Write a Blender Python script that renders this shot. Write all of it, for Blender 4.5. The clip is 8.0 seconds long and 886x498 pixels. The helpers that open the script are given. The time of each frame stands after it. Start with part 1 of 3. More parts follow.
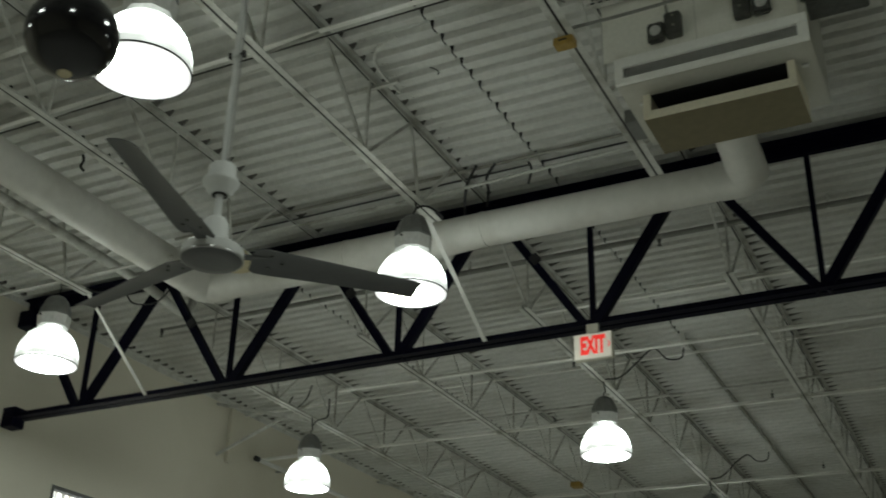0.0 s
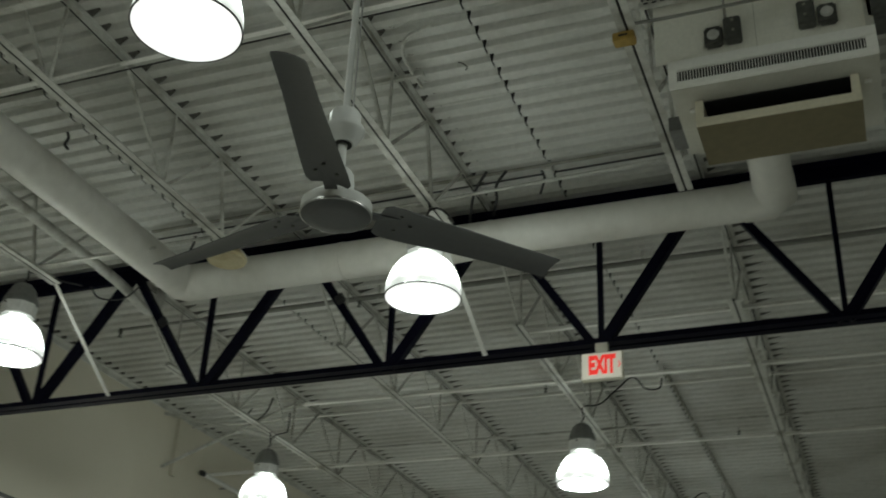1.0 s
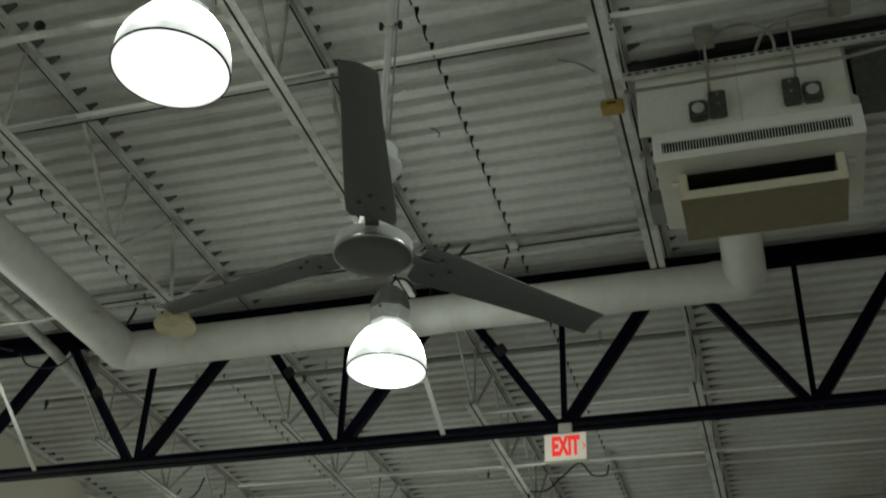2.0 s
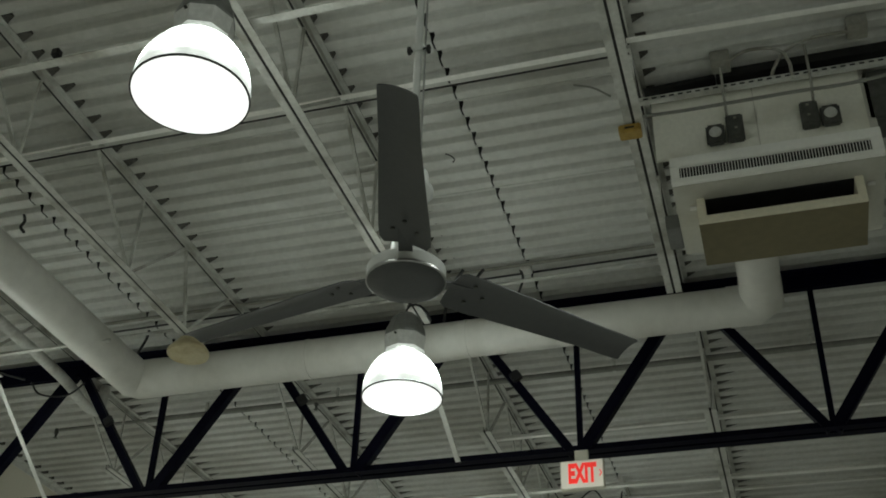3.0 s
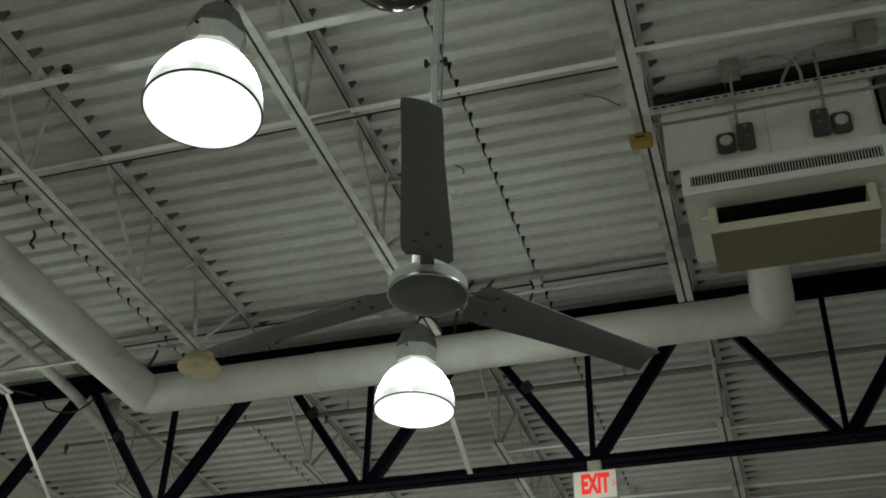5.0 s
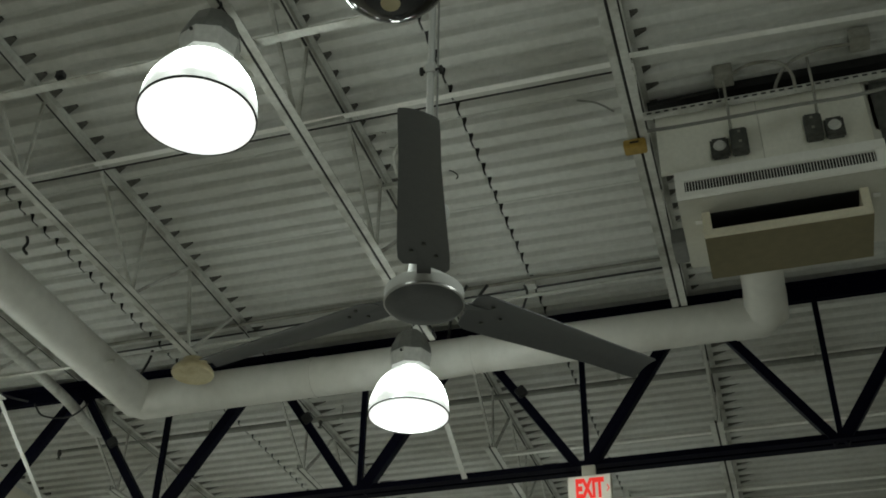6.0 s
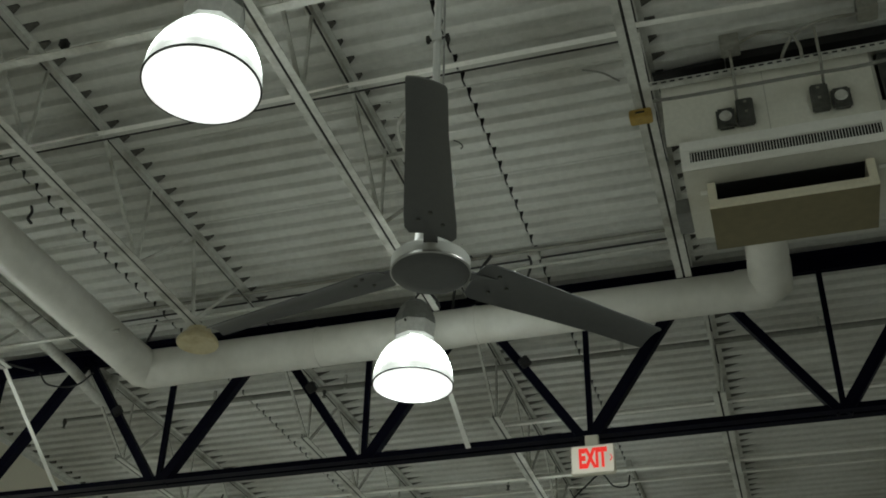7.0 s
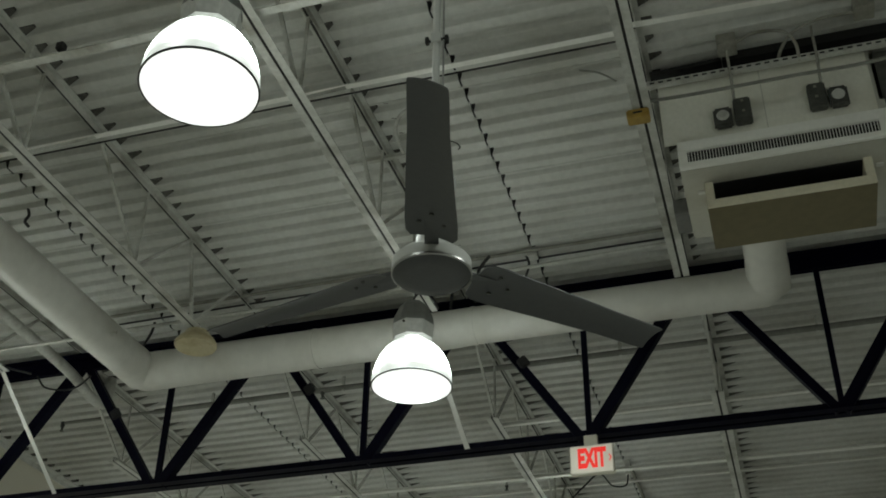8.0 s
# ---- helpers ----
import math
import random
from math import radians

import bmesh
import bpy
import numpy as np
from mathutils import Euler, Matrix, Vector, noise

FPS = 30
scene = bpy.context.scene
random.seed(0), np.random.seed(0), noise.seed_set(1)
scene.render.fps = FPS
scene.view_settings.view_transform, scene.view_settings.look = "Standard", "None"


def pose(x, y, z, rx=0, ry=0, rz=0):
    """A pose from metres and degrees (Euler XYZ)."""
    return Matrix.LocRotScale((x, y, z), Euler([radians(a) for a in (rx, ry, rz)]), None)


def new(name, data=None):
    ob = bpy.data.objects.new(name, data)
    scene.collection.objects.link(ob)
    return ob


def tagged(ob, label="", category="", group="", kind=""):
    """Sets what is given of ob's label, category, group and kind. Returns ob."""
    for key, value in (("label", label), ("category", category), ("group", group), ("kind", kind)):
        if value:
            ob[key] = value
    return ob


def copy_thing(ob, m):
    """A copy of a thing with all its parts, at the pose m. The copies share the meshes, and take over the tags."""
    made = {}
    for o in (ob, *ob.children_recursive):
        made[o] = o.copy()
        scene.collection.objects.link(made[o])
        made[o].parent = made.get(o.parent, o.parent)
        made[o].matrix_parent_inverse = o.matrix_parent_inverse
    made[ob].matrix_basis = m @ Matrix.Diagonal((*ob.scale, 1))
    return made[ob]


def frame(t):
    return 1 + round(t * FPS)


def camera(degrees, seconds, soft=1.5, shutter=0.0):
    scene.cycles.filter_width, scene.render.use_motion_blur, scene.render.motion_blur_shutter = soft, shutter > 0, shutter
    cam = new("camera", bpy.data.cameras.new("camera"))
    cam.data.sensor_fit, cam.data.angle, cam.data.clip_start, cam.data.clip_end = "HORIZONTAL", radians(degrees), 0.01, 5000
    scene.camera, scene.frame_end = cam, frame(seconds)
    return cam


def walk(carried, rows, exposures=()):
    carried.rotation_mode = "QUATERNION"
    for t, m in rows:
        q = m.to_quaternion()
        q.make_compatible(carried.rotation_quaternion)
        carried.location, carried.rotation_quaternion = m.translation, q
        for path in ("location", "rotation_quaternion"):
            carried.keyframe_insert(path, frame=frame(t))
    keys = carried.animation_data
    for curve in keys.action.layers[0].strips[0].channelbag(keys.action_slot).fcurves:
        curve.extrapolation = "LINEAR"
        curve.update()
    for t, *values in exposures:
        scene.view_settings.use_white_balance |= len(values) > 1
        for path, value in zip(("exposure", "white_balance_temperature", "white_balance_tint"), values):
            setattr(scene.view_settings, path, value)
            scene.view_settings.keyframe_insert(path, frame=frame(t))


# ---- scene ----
cam = camera(42.8, 8.0, soft=1.8, shutter=0.4)
METRES, EYE, TILT, LEAN, TURN = 1.5, 1.6, 0.0, 0.0, 27.0
ROWS = [
    (0.0, 0.0, 0.0, 0.0, -0.64, 26.14, -1.31),
    (0.2, -0.0836, 0.0598, 0.0025, -0.01, 26.51, -0.83),
    (0.5, -0.209, 0.1495, 0.0063, -0.34, 26.59, -0.38),
    (0.7, -0.306, 0.2249, 0.0029, -1.96, 27.31, -0.75),
    (0.9, -0.4029, 0.3004, -0.0006, -4.49, 27.62, -1.8),
    (1.0, -0.4514, 0.3381, -0.0023, -6.09, 27.94, -2.42),
    (1.2, -0.5016, 0.3959, 0.0003, -8.1, 28.53, -2.62),
    (1.3, -0.5267, 0.4248, 0.0016, -8.56, 28.55, -2.43),
    (1.5, -0.577, 0.4827, 0.0041, -9.41, 28.82, -1.95),
    (1.7, -0.6089, 0.5161, 0.0073, -10.14, 30.1, -1.55),
    (2.0, -0.6567, 0.5662, 0.0122, -10.74, 32.57, -1.77),
    (2.2, -0.6751, 0.5782, 0.0162, -10.52, 33.49, -1.85),
    (3.3, -0.7113, 0.6019, 0.024, -10.5, 33.96, -1.55),
    (3.5, -0.7179, 0.6062, 0.0254, -10.5, 34.03, -1.51),
    (4.0, -0.7271, 0.6098, 0.0262, -9.83, 34.04, -1.66),
    (4.5, -0.7297, 0.6055, 0.0239, -9.99, 34.23, -1.3),
    (4.7, -0.7311, 0.6047, 0.0256, -9.95, 34.3, -1.23),
    (5.8, -0.7391, 0.6002, 0.0348, -10.07, 34.64, -0.99),
    (6.0, -0.7405, 0.5994, 0.0365, -10.19, 34.56, -0.92),
    (6.5, -0.745, 0.6025, 0.0349, -10.3, 34.25, -0.95),
    (7.0, -0.7461, 0.6036, 0.0345, -10.14, 33.09, -1.11),
    (7.5, -0.7504, 0.6042, 0.0354, -10.25, 33.19, -0.81),
    (8.0, -0.7544, 0.6046, 0.0363, -10.13, 33.11, -0.73),
]
walk(cam, [(t, pose(0, 0, EYE, TILT, LEAN, TURN) @ pose(METRES * x, METRES * y, METRES * z, 90 + pitch, roll, yaw)) for t, x, y, z, yaw, pitch, roll in ROWS])

# ---------------------------------------------------------------- light
world = bpy.data.worlds.new("world")
scene.world = world
world.use_nodes = True
wn = world.node_tree
sky = wn.nodes.new("ShaderNodeTexSky")
sky.sky_type, sky.sun_disc = "NISHITA", False
sky.sun_elevation, sky.sun_rotation = radians(35), radians(200)
wn.nodes["Background"].inputs[1].default_value = 0.12
wn.links.new(sky.outputs[0], wn.nodes["Background"].inputs[0])
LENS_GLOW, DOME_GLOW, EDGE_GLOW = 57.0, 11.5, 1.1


# ---------------------------------------------------------------- materials
def paint(name, colour, rough=0.5, metal=0.0, spread=0.12, grain=40.0, bump=0.05, stains=1.2, dirt=(0.5, 0.47, 0.4), dirt_amount=0.25, random_tone=0.0, gloss=0.5):
    m = bpy.data.materials.new(name)
    m.use_nodes = True
    nt = m.node_tree
    b = nt.nodes["Principled BSDF"]
    co = nt.nodes.new("ShaderNodeTexCoord")
    fine = nt.nodes.new("ShaderNodeTexNoise")
    fine.inputs["Scale"].default_value, fine.inputs["Detail"].default_value = grain, 6
    big = nt.nodes.new("ShaderNodeTexNoise")
    big.inputs["Scale"].default_value, big.inputs["Detail"].default_value = stains, 5
    nt.links.new(co.outputs["Object"], fine.inputs["Vector"])
    nt.links.new(co.outputs["Object"], big.inputs["Vector"])
    ramp = nt.nodes.new("ShaderNodeMapRange")
    ramp.inputs[1].default_value, ramp.inputs[2].default_value = 0.3, 0.7
    ramp.inputs[3].default_value, ramp.inputs[4].default_value = 1 - spread, 1 + spread
    nt.links.new(fine.outputs["Fac"], ramp.inputs[0])
    mul = nt.nodes.new("ShaderNodeVectorMath")
    mul.operation = "SCALE"
    mul.inputs[0].default_value = colour
    nt.links.new(ramp.outputs[0], mul.inputs["Scale"])
    wear = nt.nodes.new("ShaderNodeMapRange")
    wear.inputs[1].default_value, wear.inputs[2].default_value = 0.48, 0.72
    wear.inputs[3].default_value, wear.inputs[4].default_value = 0.0, dirt_amount
    nt.links.new(big.outputs["Fac"], wear.inputs[0])
    mix = nt.nodes.new("ShaderNodeMix")
    mix.data_type, mix.blend_type = "RGBA", "MULTIPLY"
    mix.inputs[7].default_value = (*dirt, 1)
    nt.links.new(wear.outputs[0], mix.inputs[0])
    nt.links.new(mul.outputs[0], mix.inputs[6])
    last = mix.outputs[2]
    if random_tone:
        info = nt.nodes.new("ShaderNodeObjectInfo")
        tone = nt.nodes.new("ShaderNodeMapRange")
        tone.inputs[3].default_value, tone.inputs[4].default_value = 1 - random_tone, 1 + random_tone
        nt.links.new(info.outputs["Random"], tone.inputs[0])
        scl = nt.nodes.new("ShaderNodeVectorMath")
        scl.operation = "SCALE"
        nt.links.new(last, scl.inputs[0])
        nt.links.new(tone.outputs[0], scl.inputs["Scale"])
        last = scl.outputs[0]
    nt.links.new(last, b.inputs["Base Color"])
    rr = nt.nodes.new("ShaderNodeMapRange")
    rr.inputs[3].default_value, rr.inputs[4].default_value = max(0.02, rough - 0.12), min(1, rough + 0.12)
    nt.links.new(big.outputs["Fac"], rr.inputs[0])
    nt.links.new(rr.outputs[0], b.inputs["Roughness"])
    b.inputs["Metallic"].default_value = metal
    b.inputs["Specular IOR Level"].default_value = gloss
    if bump:
        bp = nt.nodes.new("ShaderNodeBump")
        bp.inputs["Strength"].default_value, bp.inputs["Distance"].default_value = bump, 0.01
        nt.links.new(fine.outputs["Fac"], bp.inputs["Height"])
        nt.links.new(bp.outputs[0], b.inputs["Normal"])
    return m


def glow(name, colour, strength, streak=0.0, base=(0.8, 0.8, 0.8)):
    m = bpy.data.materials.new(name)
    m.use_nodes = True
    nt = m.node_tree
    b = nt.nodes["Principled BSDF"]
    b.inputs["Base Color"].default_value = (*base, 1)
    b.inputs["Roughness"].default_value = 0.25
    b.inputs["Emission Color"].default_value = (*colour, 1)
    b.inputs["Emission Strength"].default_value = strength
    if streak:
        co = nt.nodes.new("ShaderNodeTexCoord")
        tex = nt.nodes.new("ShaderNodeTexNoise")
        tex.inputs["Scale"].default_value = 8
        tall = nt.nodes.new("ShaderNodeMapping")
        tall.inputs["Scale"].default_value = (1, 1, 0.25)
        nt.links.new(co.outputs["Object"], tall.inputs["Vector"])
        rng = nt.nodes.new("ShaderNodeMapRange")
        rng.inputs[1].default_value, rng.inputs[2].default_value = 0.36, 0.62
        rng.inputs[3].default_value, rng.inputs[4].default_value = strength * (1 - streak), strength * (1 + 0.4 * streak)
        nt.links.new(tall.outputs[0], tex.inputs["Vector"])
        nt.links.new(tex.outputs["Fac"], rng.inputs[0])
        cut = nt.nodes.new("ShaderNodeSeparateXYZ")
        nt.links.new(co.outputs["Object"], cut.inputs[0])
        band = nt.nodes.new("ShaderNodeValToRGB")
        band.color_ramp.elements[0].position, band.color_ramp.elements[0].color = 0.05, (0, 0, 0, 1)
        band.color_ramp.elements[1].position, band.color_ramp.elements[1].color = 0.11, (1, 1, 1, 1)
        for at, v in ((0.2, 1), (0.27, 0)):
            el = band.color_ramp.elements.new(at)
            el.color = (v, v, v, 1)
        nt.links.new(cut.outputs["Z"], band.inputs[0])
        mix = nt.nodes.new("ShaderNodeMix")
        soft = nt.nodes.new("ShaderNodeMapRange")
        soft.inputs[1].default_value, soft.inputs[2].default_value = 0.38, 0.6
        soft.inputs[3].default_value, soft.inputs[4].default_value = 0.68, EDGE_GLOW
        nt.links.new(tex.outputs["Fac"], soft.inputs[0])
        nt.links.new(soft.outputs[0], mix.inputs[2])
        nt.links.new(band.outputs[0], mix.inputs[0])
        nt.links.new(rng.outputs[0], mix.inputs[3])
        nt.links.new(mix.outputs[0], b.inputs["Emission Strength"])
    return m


def clear(name, colour, rough=0.05, trans=1.0):
    m = bpy.data.materials.new(name)
    m.use_nodes = True
    b = m.node_tree.nodes["Principled BSDF"]
    b.inputs["Base Color"].default_value = (*colour, 1)
    b.inputs["Roughness"].default_value = rough
    b.inputs["Transmission Weight"].default_value = trans
    b.inputs["IOR"].default_value = 1.3
    return m


DECK = paint("deck_paint", (0.565, 0.57, 0.54), 0.55, spread=0.07, grain=25, stains=0.9, dirt=(0.42, 0.4, 0.34), dirt_amount=0.5)
JOIST = paint("joist_paint", (0.55, 0.555, 0.52), 0.5, spread=0.1, stains=4.0, dirt=(0.28, 0.25, 0.19), dirt_amount=0.75, random_tone=0.06)
WHITE = paint("white_enamel", (0.66, 0.66, 0.63), 0.4, spread=0.04, dirt_amount=0.2)
# unit front whitest, casing darkest: front light and underside shade put into the paint
AC_WHITE = paint("unit_enamel_lit", (0.9, 0.9, 0.86), 0.35, spread=0.03, dirt_amount=0.15)
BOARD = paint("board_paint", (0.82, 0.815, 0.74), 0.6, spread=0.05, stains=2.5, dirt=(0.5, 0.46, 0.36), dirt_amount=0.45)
CASING = paint("casing_enamel_shaded", (0.52, 0.515, 0.46), 0.5, spread=0.04, stains=2.5, dirt=(0.5, 0.46, 0.36), dirt_amount=0.4)
DUSTY = paint("dusty_conduit", (0.3, 0.295, 0.26), 0.7, spread=0.15, stains=5, dirt=(0.4, 0.36, 0.28), dirt_amount=0.6)
FLUTE_DARK = paint("flute_shade", (0.085, 0.082, 0.072), 0.9, spread=0.3)
FAN_WHITE = paint("fan_enamel", (0.55, 0.56, 0.54), 0.6, spread=0.03, dirt_amount=0.15)
# shade under the pale fan is put into this dark base colour
BLADE = paint("blade_shaded", (0.07, 0.072, 0.073), 0.45, spread=0.05, grain=60, dirt_amount=0.3)
DUCT = paint("duct_paint", (0.67, 0.665, 0.625), 0.5, spread=0.05, grain=12, stains=2.0, dirt_amount=0.3)
NAVY = paint("navy_paint", (0.0018, 0.0018, 0.0095), 0.55, gloss=0.08, spread=0.2, dirt=(0.6, 0.6, 0.6), dirt_amount=0.4)
WALL = paint("wall_paint", (0.66, 0.63, 0.53), 0.8, spread=0.04, grain=60, stains=0.5, dirt_amount=0.25)
FLOOR = paint("floor_vinyl", (0.46, 0.455, 0.43), 0.4, spread=0.1, grain=8, bump=0.0)
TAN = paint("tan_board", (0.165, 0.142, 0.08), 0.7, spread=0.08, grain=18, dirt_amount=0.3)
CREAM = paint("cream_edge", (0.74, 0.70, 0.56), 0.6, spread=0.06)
BLACK = paint("black_lining", (0.012, 0.012, 0.012), 0.7, spread=0.3)
PIPE = paint("pipe_paint", (0.22, 0.22, 0.2), 0.55, spread=0.12, stains=5, dirt_amount=0.5)
BRACE = paint("brace_paint", (0.82, 0.82, 0.78), 0.5, spread=0.05, stains=3.0, dirt_amount=0.3)
GAP = paint("near_black", (0.016, 0.015, 0.014), 0.8, spread=0.3)
CORD = paint("black_rubber", (0.015, 0.015, 0.016), 0.5, spread=0.2)
DARK = paint("dark_casing", (0.07, 0.072, 0.065), 0.5, spread=0.25, grain=30)
STEEL = paint("zinc_steel", (0.4, 0.4, 0.39), 0.35, metal=0.9, spread=0.1)
BALLAST = paint("ballast_grey", (0.17, 0.175, 0.17), 0.5, spread=0.1)
YELLOW = paint("ochre_paint", (0.34, 0.22, 0.045), 0.55, spread=0.15)
IVORY = paint("ivory_plastic", (0.52, 0.46, 0.29), 0.5, spread=0.08, stains=6, dirt=(0.55, 0.42, 0.28), dirt_amount=0.6)
RIM = paint("rim_band", (0.03, 0.03, 0.03), 0.4)
GLOSS = paint("gloss_black", (0.004, 0.004, 0.005), 0.05, spread=0.1, bump=0.0)
SIGN = paint("sign_plastic", (0.72, 0.70, 0.60), 0.4, spread=0.03)
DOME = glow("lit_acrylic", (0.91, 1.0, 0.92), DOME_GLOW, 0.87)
EDGE = glow("lit_lens_edge", (0.97, 1.0, 0.96), EDGE_GLOW)
LENS = glow("lit_lens", (0.91, 1.0, 0.92), LENS_GLOW)
RED = glow("red_letters", (1.0, 0.05, 0.04), 0.6, base=(0.6, 0.03, 0.02))
FACE = glow("lit_sign_face", (1.0, 0.97, 0.82), 0.22, base=(0.7, 0.68, 0.58))
COLLAR = paint("frosted_collar", (0.58, 0.585, 0.565), 0.35, spread=0.1)
DAYLIGHT = glow("daylight", (0.96, 1.0, 0.98), 1.6)
BLIND = clear("blind_fabric", (0.8, 0.8, 0.76), 0.6, 0.6)
GLASS = clear("window_glass", (1, 1, 1), 0.0)


# ---------------------------------------------------------------- mesh helpers (all in world places)
def origin(ob):
    p = Vector((0, 0, 0))
    while ob is not None:
        p += ob.location
        ob = ob.parent
    return p


def part(name, bm, material, parent=None, label="", smooth=False, crease=0.7):
    me = bpy.data.meshes.new(name)
    if parent is not None:
        bmesh.ops.translate(bm, verts=bm.verts, vec=-origin(parent))
    bmesh.ops.recalc_face_normals(bm, faces=bm.faces)
    if smooth:
        for f in bm.faces:
            f.smooth = True
        for e in bm.edges:
            if len(e.link_faces) == 2 and e.calc_face_angle(0) > crease:
                e.smooth = False
    bm.to_mesh(me)
    bm.free()
    me.materials.append(material)
    ob = new(name, me)
    if parent is not None:
        ob.parent = parent
    if label:
        tagged(ob, label)
    return ob


def thing(name, place, label, category, group="", kind=""):
    ob = new(name)
    ob.location = place
    ob.empty_display_size = 0.1
    return tagged(ob, label, category, group, kind)


def add_box(bm, x0, x1, y0, y1, z0, z1, bevel=0.0, turn=None):
    r = bmesh.ops.create_cube(bm, size=1)
    vs = r["verts"]
    for v in vs:
        v.co = Vector(((x0 + x1) / 2 + v.co.x * (x1 - x0), (y0 + y1) / 2 + v.co.y * (y1 - y0), (z0 + z1) / 2 + v.co.z * (z1 - z0)))
    if turn is not None:
        c = Vector(((x0 + x1) / 2, (y0 + y1) / 2, (z0 + z1) / 2))
        bmesh.ops.rotate(bm, verts=vs, cent=c, matrix=turn)
    if bevel:
        es = list({e for v in vs for e in v.link_edges})
        bmesh.ops.bevel(bm, geom=es, offset=bevel, segments=2, affect="EDGES")
    return bm


def box(x0, x1, y0, y1, z0, z1, bevel=0.0, turn=None):
    return add_box(bmesh.new(), x0, x1, y0, y1, z0, z1, bevel, turn)


def add_tube(bm, pts, r, seg=12, caps=True):
    pts = [Vector(p) for p in pts]
    radii = r if isinstance(r, (list, tuple)) else [r] * len(pts)
    rings, side = [], None
    for i, p in enumerate(pts):
        d = (pts[min(i + 1, len(pts) - 1)] - pts[max(i - 1, 0)]).normalized()
        if side is None:
            side = d.cross(Vector((0, 0, 1)) if abs(d.z) < 0.9 else Vector((1, 0, 0))).normalized()
        side = (side - d * side.dot(d)).normalized()
        up = d.cross(side)
        rings.append([bm.verts.new(p + radii[i] * (math.cos(a) * side + math.sin(a) * up)) for a in [2 * math.pi * k / seg for k in range(seg)]])
    for a, b in zip(rings, rings[1:]):
        for k in range(seg):
            bm.faces.new((a[k], a[(k + 1) % seg], b[(k + 1) % seg], b[k]))
    if caps:
        bm.faces.new(rings[0][::-1])
        bm.faces.new(rings[-1])
    return bm


def tube(pts, r, seg=12, caps=True):
    return add_tube(bmesh.new(), pts, r, seg, caps)


def lathe(profile, centre, seg=40, cap_first=False, cap_last=False):
    bm = bmesh.new()
    rings = []
    for r, z in profile:
        rings.append([bm.verts.new((centre[0] + r * math.cos(2 * math.pi * k / seg), centre[1] + r * math.sin(2 * math.pi * k / seg), centre[2] + z)) for k in range(seg)])
    for a, b in zip(rings, rings[1:]):
        for k in range(seg):
            bm.faces.new((a[k], a[(k + 1) % seg], b[(k + 1) % seg], b[k]))
    if cap_first:
        bm.faces.new(rings[0])
    if cap_last:
        bm.faces.new(rings[-1])
    return bm


def add_beam(bm, a, b, section, up=(0, 0, 1)):
    """A straight member from a to b whose cross-section is a closed outline of (side, up) offsets."""
    a, b = Vector(a), Vector(b)
    d = (b - a).normalized()
    side = d.cross(Vector(up)).normalized()
    upv = side.cross(d)
    ends = [[bm.verts.new(p + s * side + u * upv) for s, u in section] for p in (a, b)]
    n = len(section)
    for k in range(n):
        bm.faces.new((ends[0][k], ends[0][(k + 1) % n], ends[1][(k + 1) % n], ends[1][k]))
    bm.faces.new(ends[0][::-1])
    bm.faces.new(ends[1])
    return bm


def angle(w, h, t, flip=1, gap=0.0):
    """L outline: a flat leg of width w at the foot and an upright leg of height h, gap away from the middle."""
    o = [(gap, 0), (gap + w, 0), (gap + w, t), (gap + t, t), (gap + t, h), (gap, h)]
    return [(flip * s, u) for s, u in o]


def bar(w, h):
    return [(-w / 2, -h / 2), (w / 2, -h / 2), (w / 2, h / 2), (-w / 2, h / 2)]


def beam(a, b, section, up=(0, 0, 1)):
    return add_beam(bmesh.new(), a, b, section, up)


def bend(points, steps=8):
    """A smooth line through the points."""
    p = [Vector(q) for q in points]
    p = [2 * p[0] - p[1]] + p + [2 * p[-1] - p[-2]]
    out = []
    for i in range(1, len(p) - 2):
        for k in range(steps):
            t = k / steps
            out.append(0.5 * ((2 * p[i]) + (p[i + 1] - p[i - 1]) * t + (2 * p[i - 1] - 5 * p[i] + 4 * p[i + 1] - p[i + 2]) * t * t + (3 * p[i] - p[i - 1] - 3 * p[i + 1] + p[i + 2]) * t ** 3))
    return out + [p[-2]]


# ---------------------------------------------------------------- the hall
X0, X1, Y0, Y1 = -8.9, 8.0, -6.0, 23.0
DECK_Z, FOOT_Z = 6.26, 5.60
NEAR_X = [-7.01, -5.25, -3.54, -1.80, -0.08, 1.67, 3.42, 5.17]
FAR_X = [-7.12, -5.29, -3.58, -1.745, -0.04, 1.67, 3.42, 5.17]
GIRDER_Y, NODE_X = 7.78, [-7.83 + 1.735 * i for i in range(9)]


def structure(name, bm, material, label, category):
    return tagged(part(name, bm, material), label, category, kind="structure")


structure("floor", box(X0 - 0.2, X1 + 0.2, Y0 - 0.2, Y1 + 0.2, -0.2, 0), FLOOR, "plain grey vinyl shop floor", "floor")
WY0, WY1, WZ0, WZ1 = 8.62, 10.2, 3.3, 4.5
wb = box(X0 - 0.2, X0, Y0, WY0, 0, 6.5)
add_box(wb, X0 - 0.2, X0, WY1, Y1, 0, 6.5)
add_box(wb, X0 - 0.2, X0, WY0, WY1, 0, WZ0)
add_box(wb, X0 - 0.2, X0, WY0, WY1, WZ1, 6.5)
structure("wall_west", wb, WALL, "beige painted plaster wall under the roof deck", "wall")
structure("wall_east", box(X1, X1 + 0.2, Y0, Y1, 0, 6.5), WALL, "beige painted plaster wall", "wall")
structure("wall_south", box(X0 - 0.2, X1 + 0.2, Y0 - 0.2, Y0, 0, 6.5), WALL, "beige painted plaster wall", "wall")
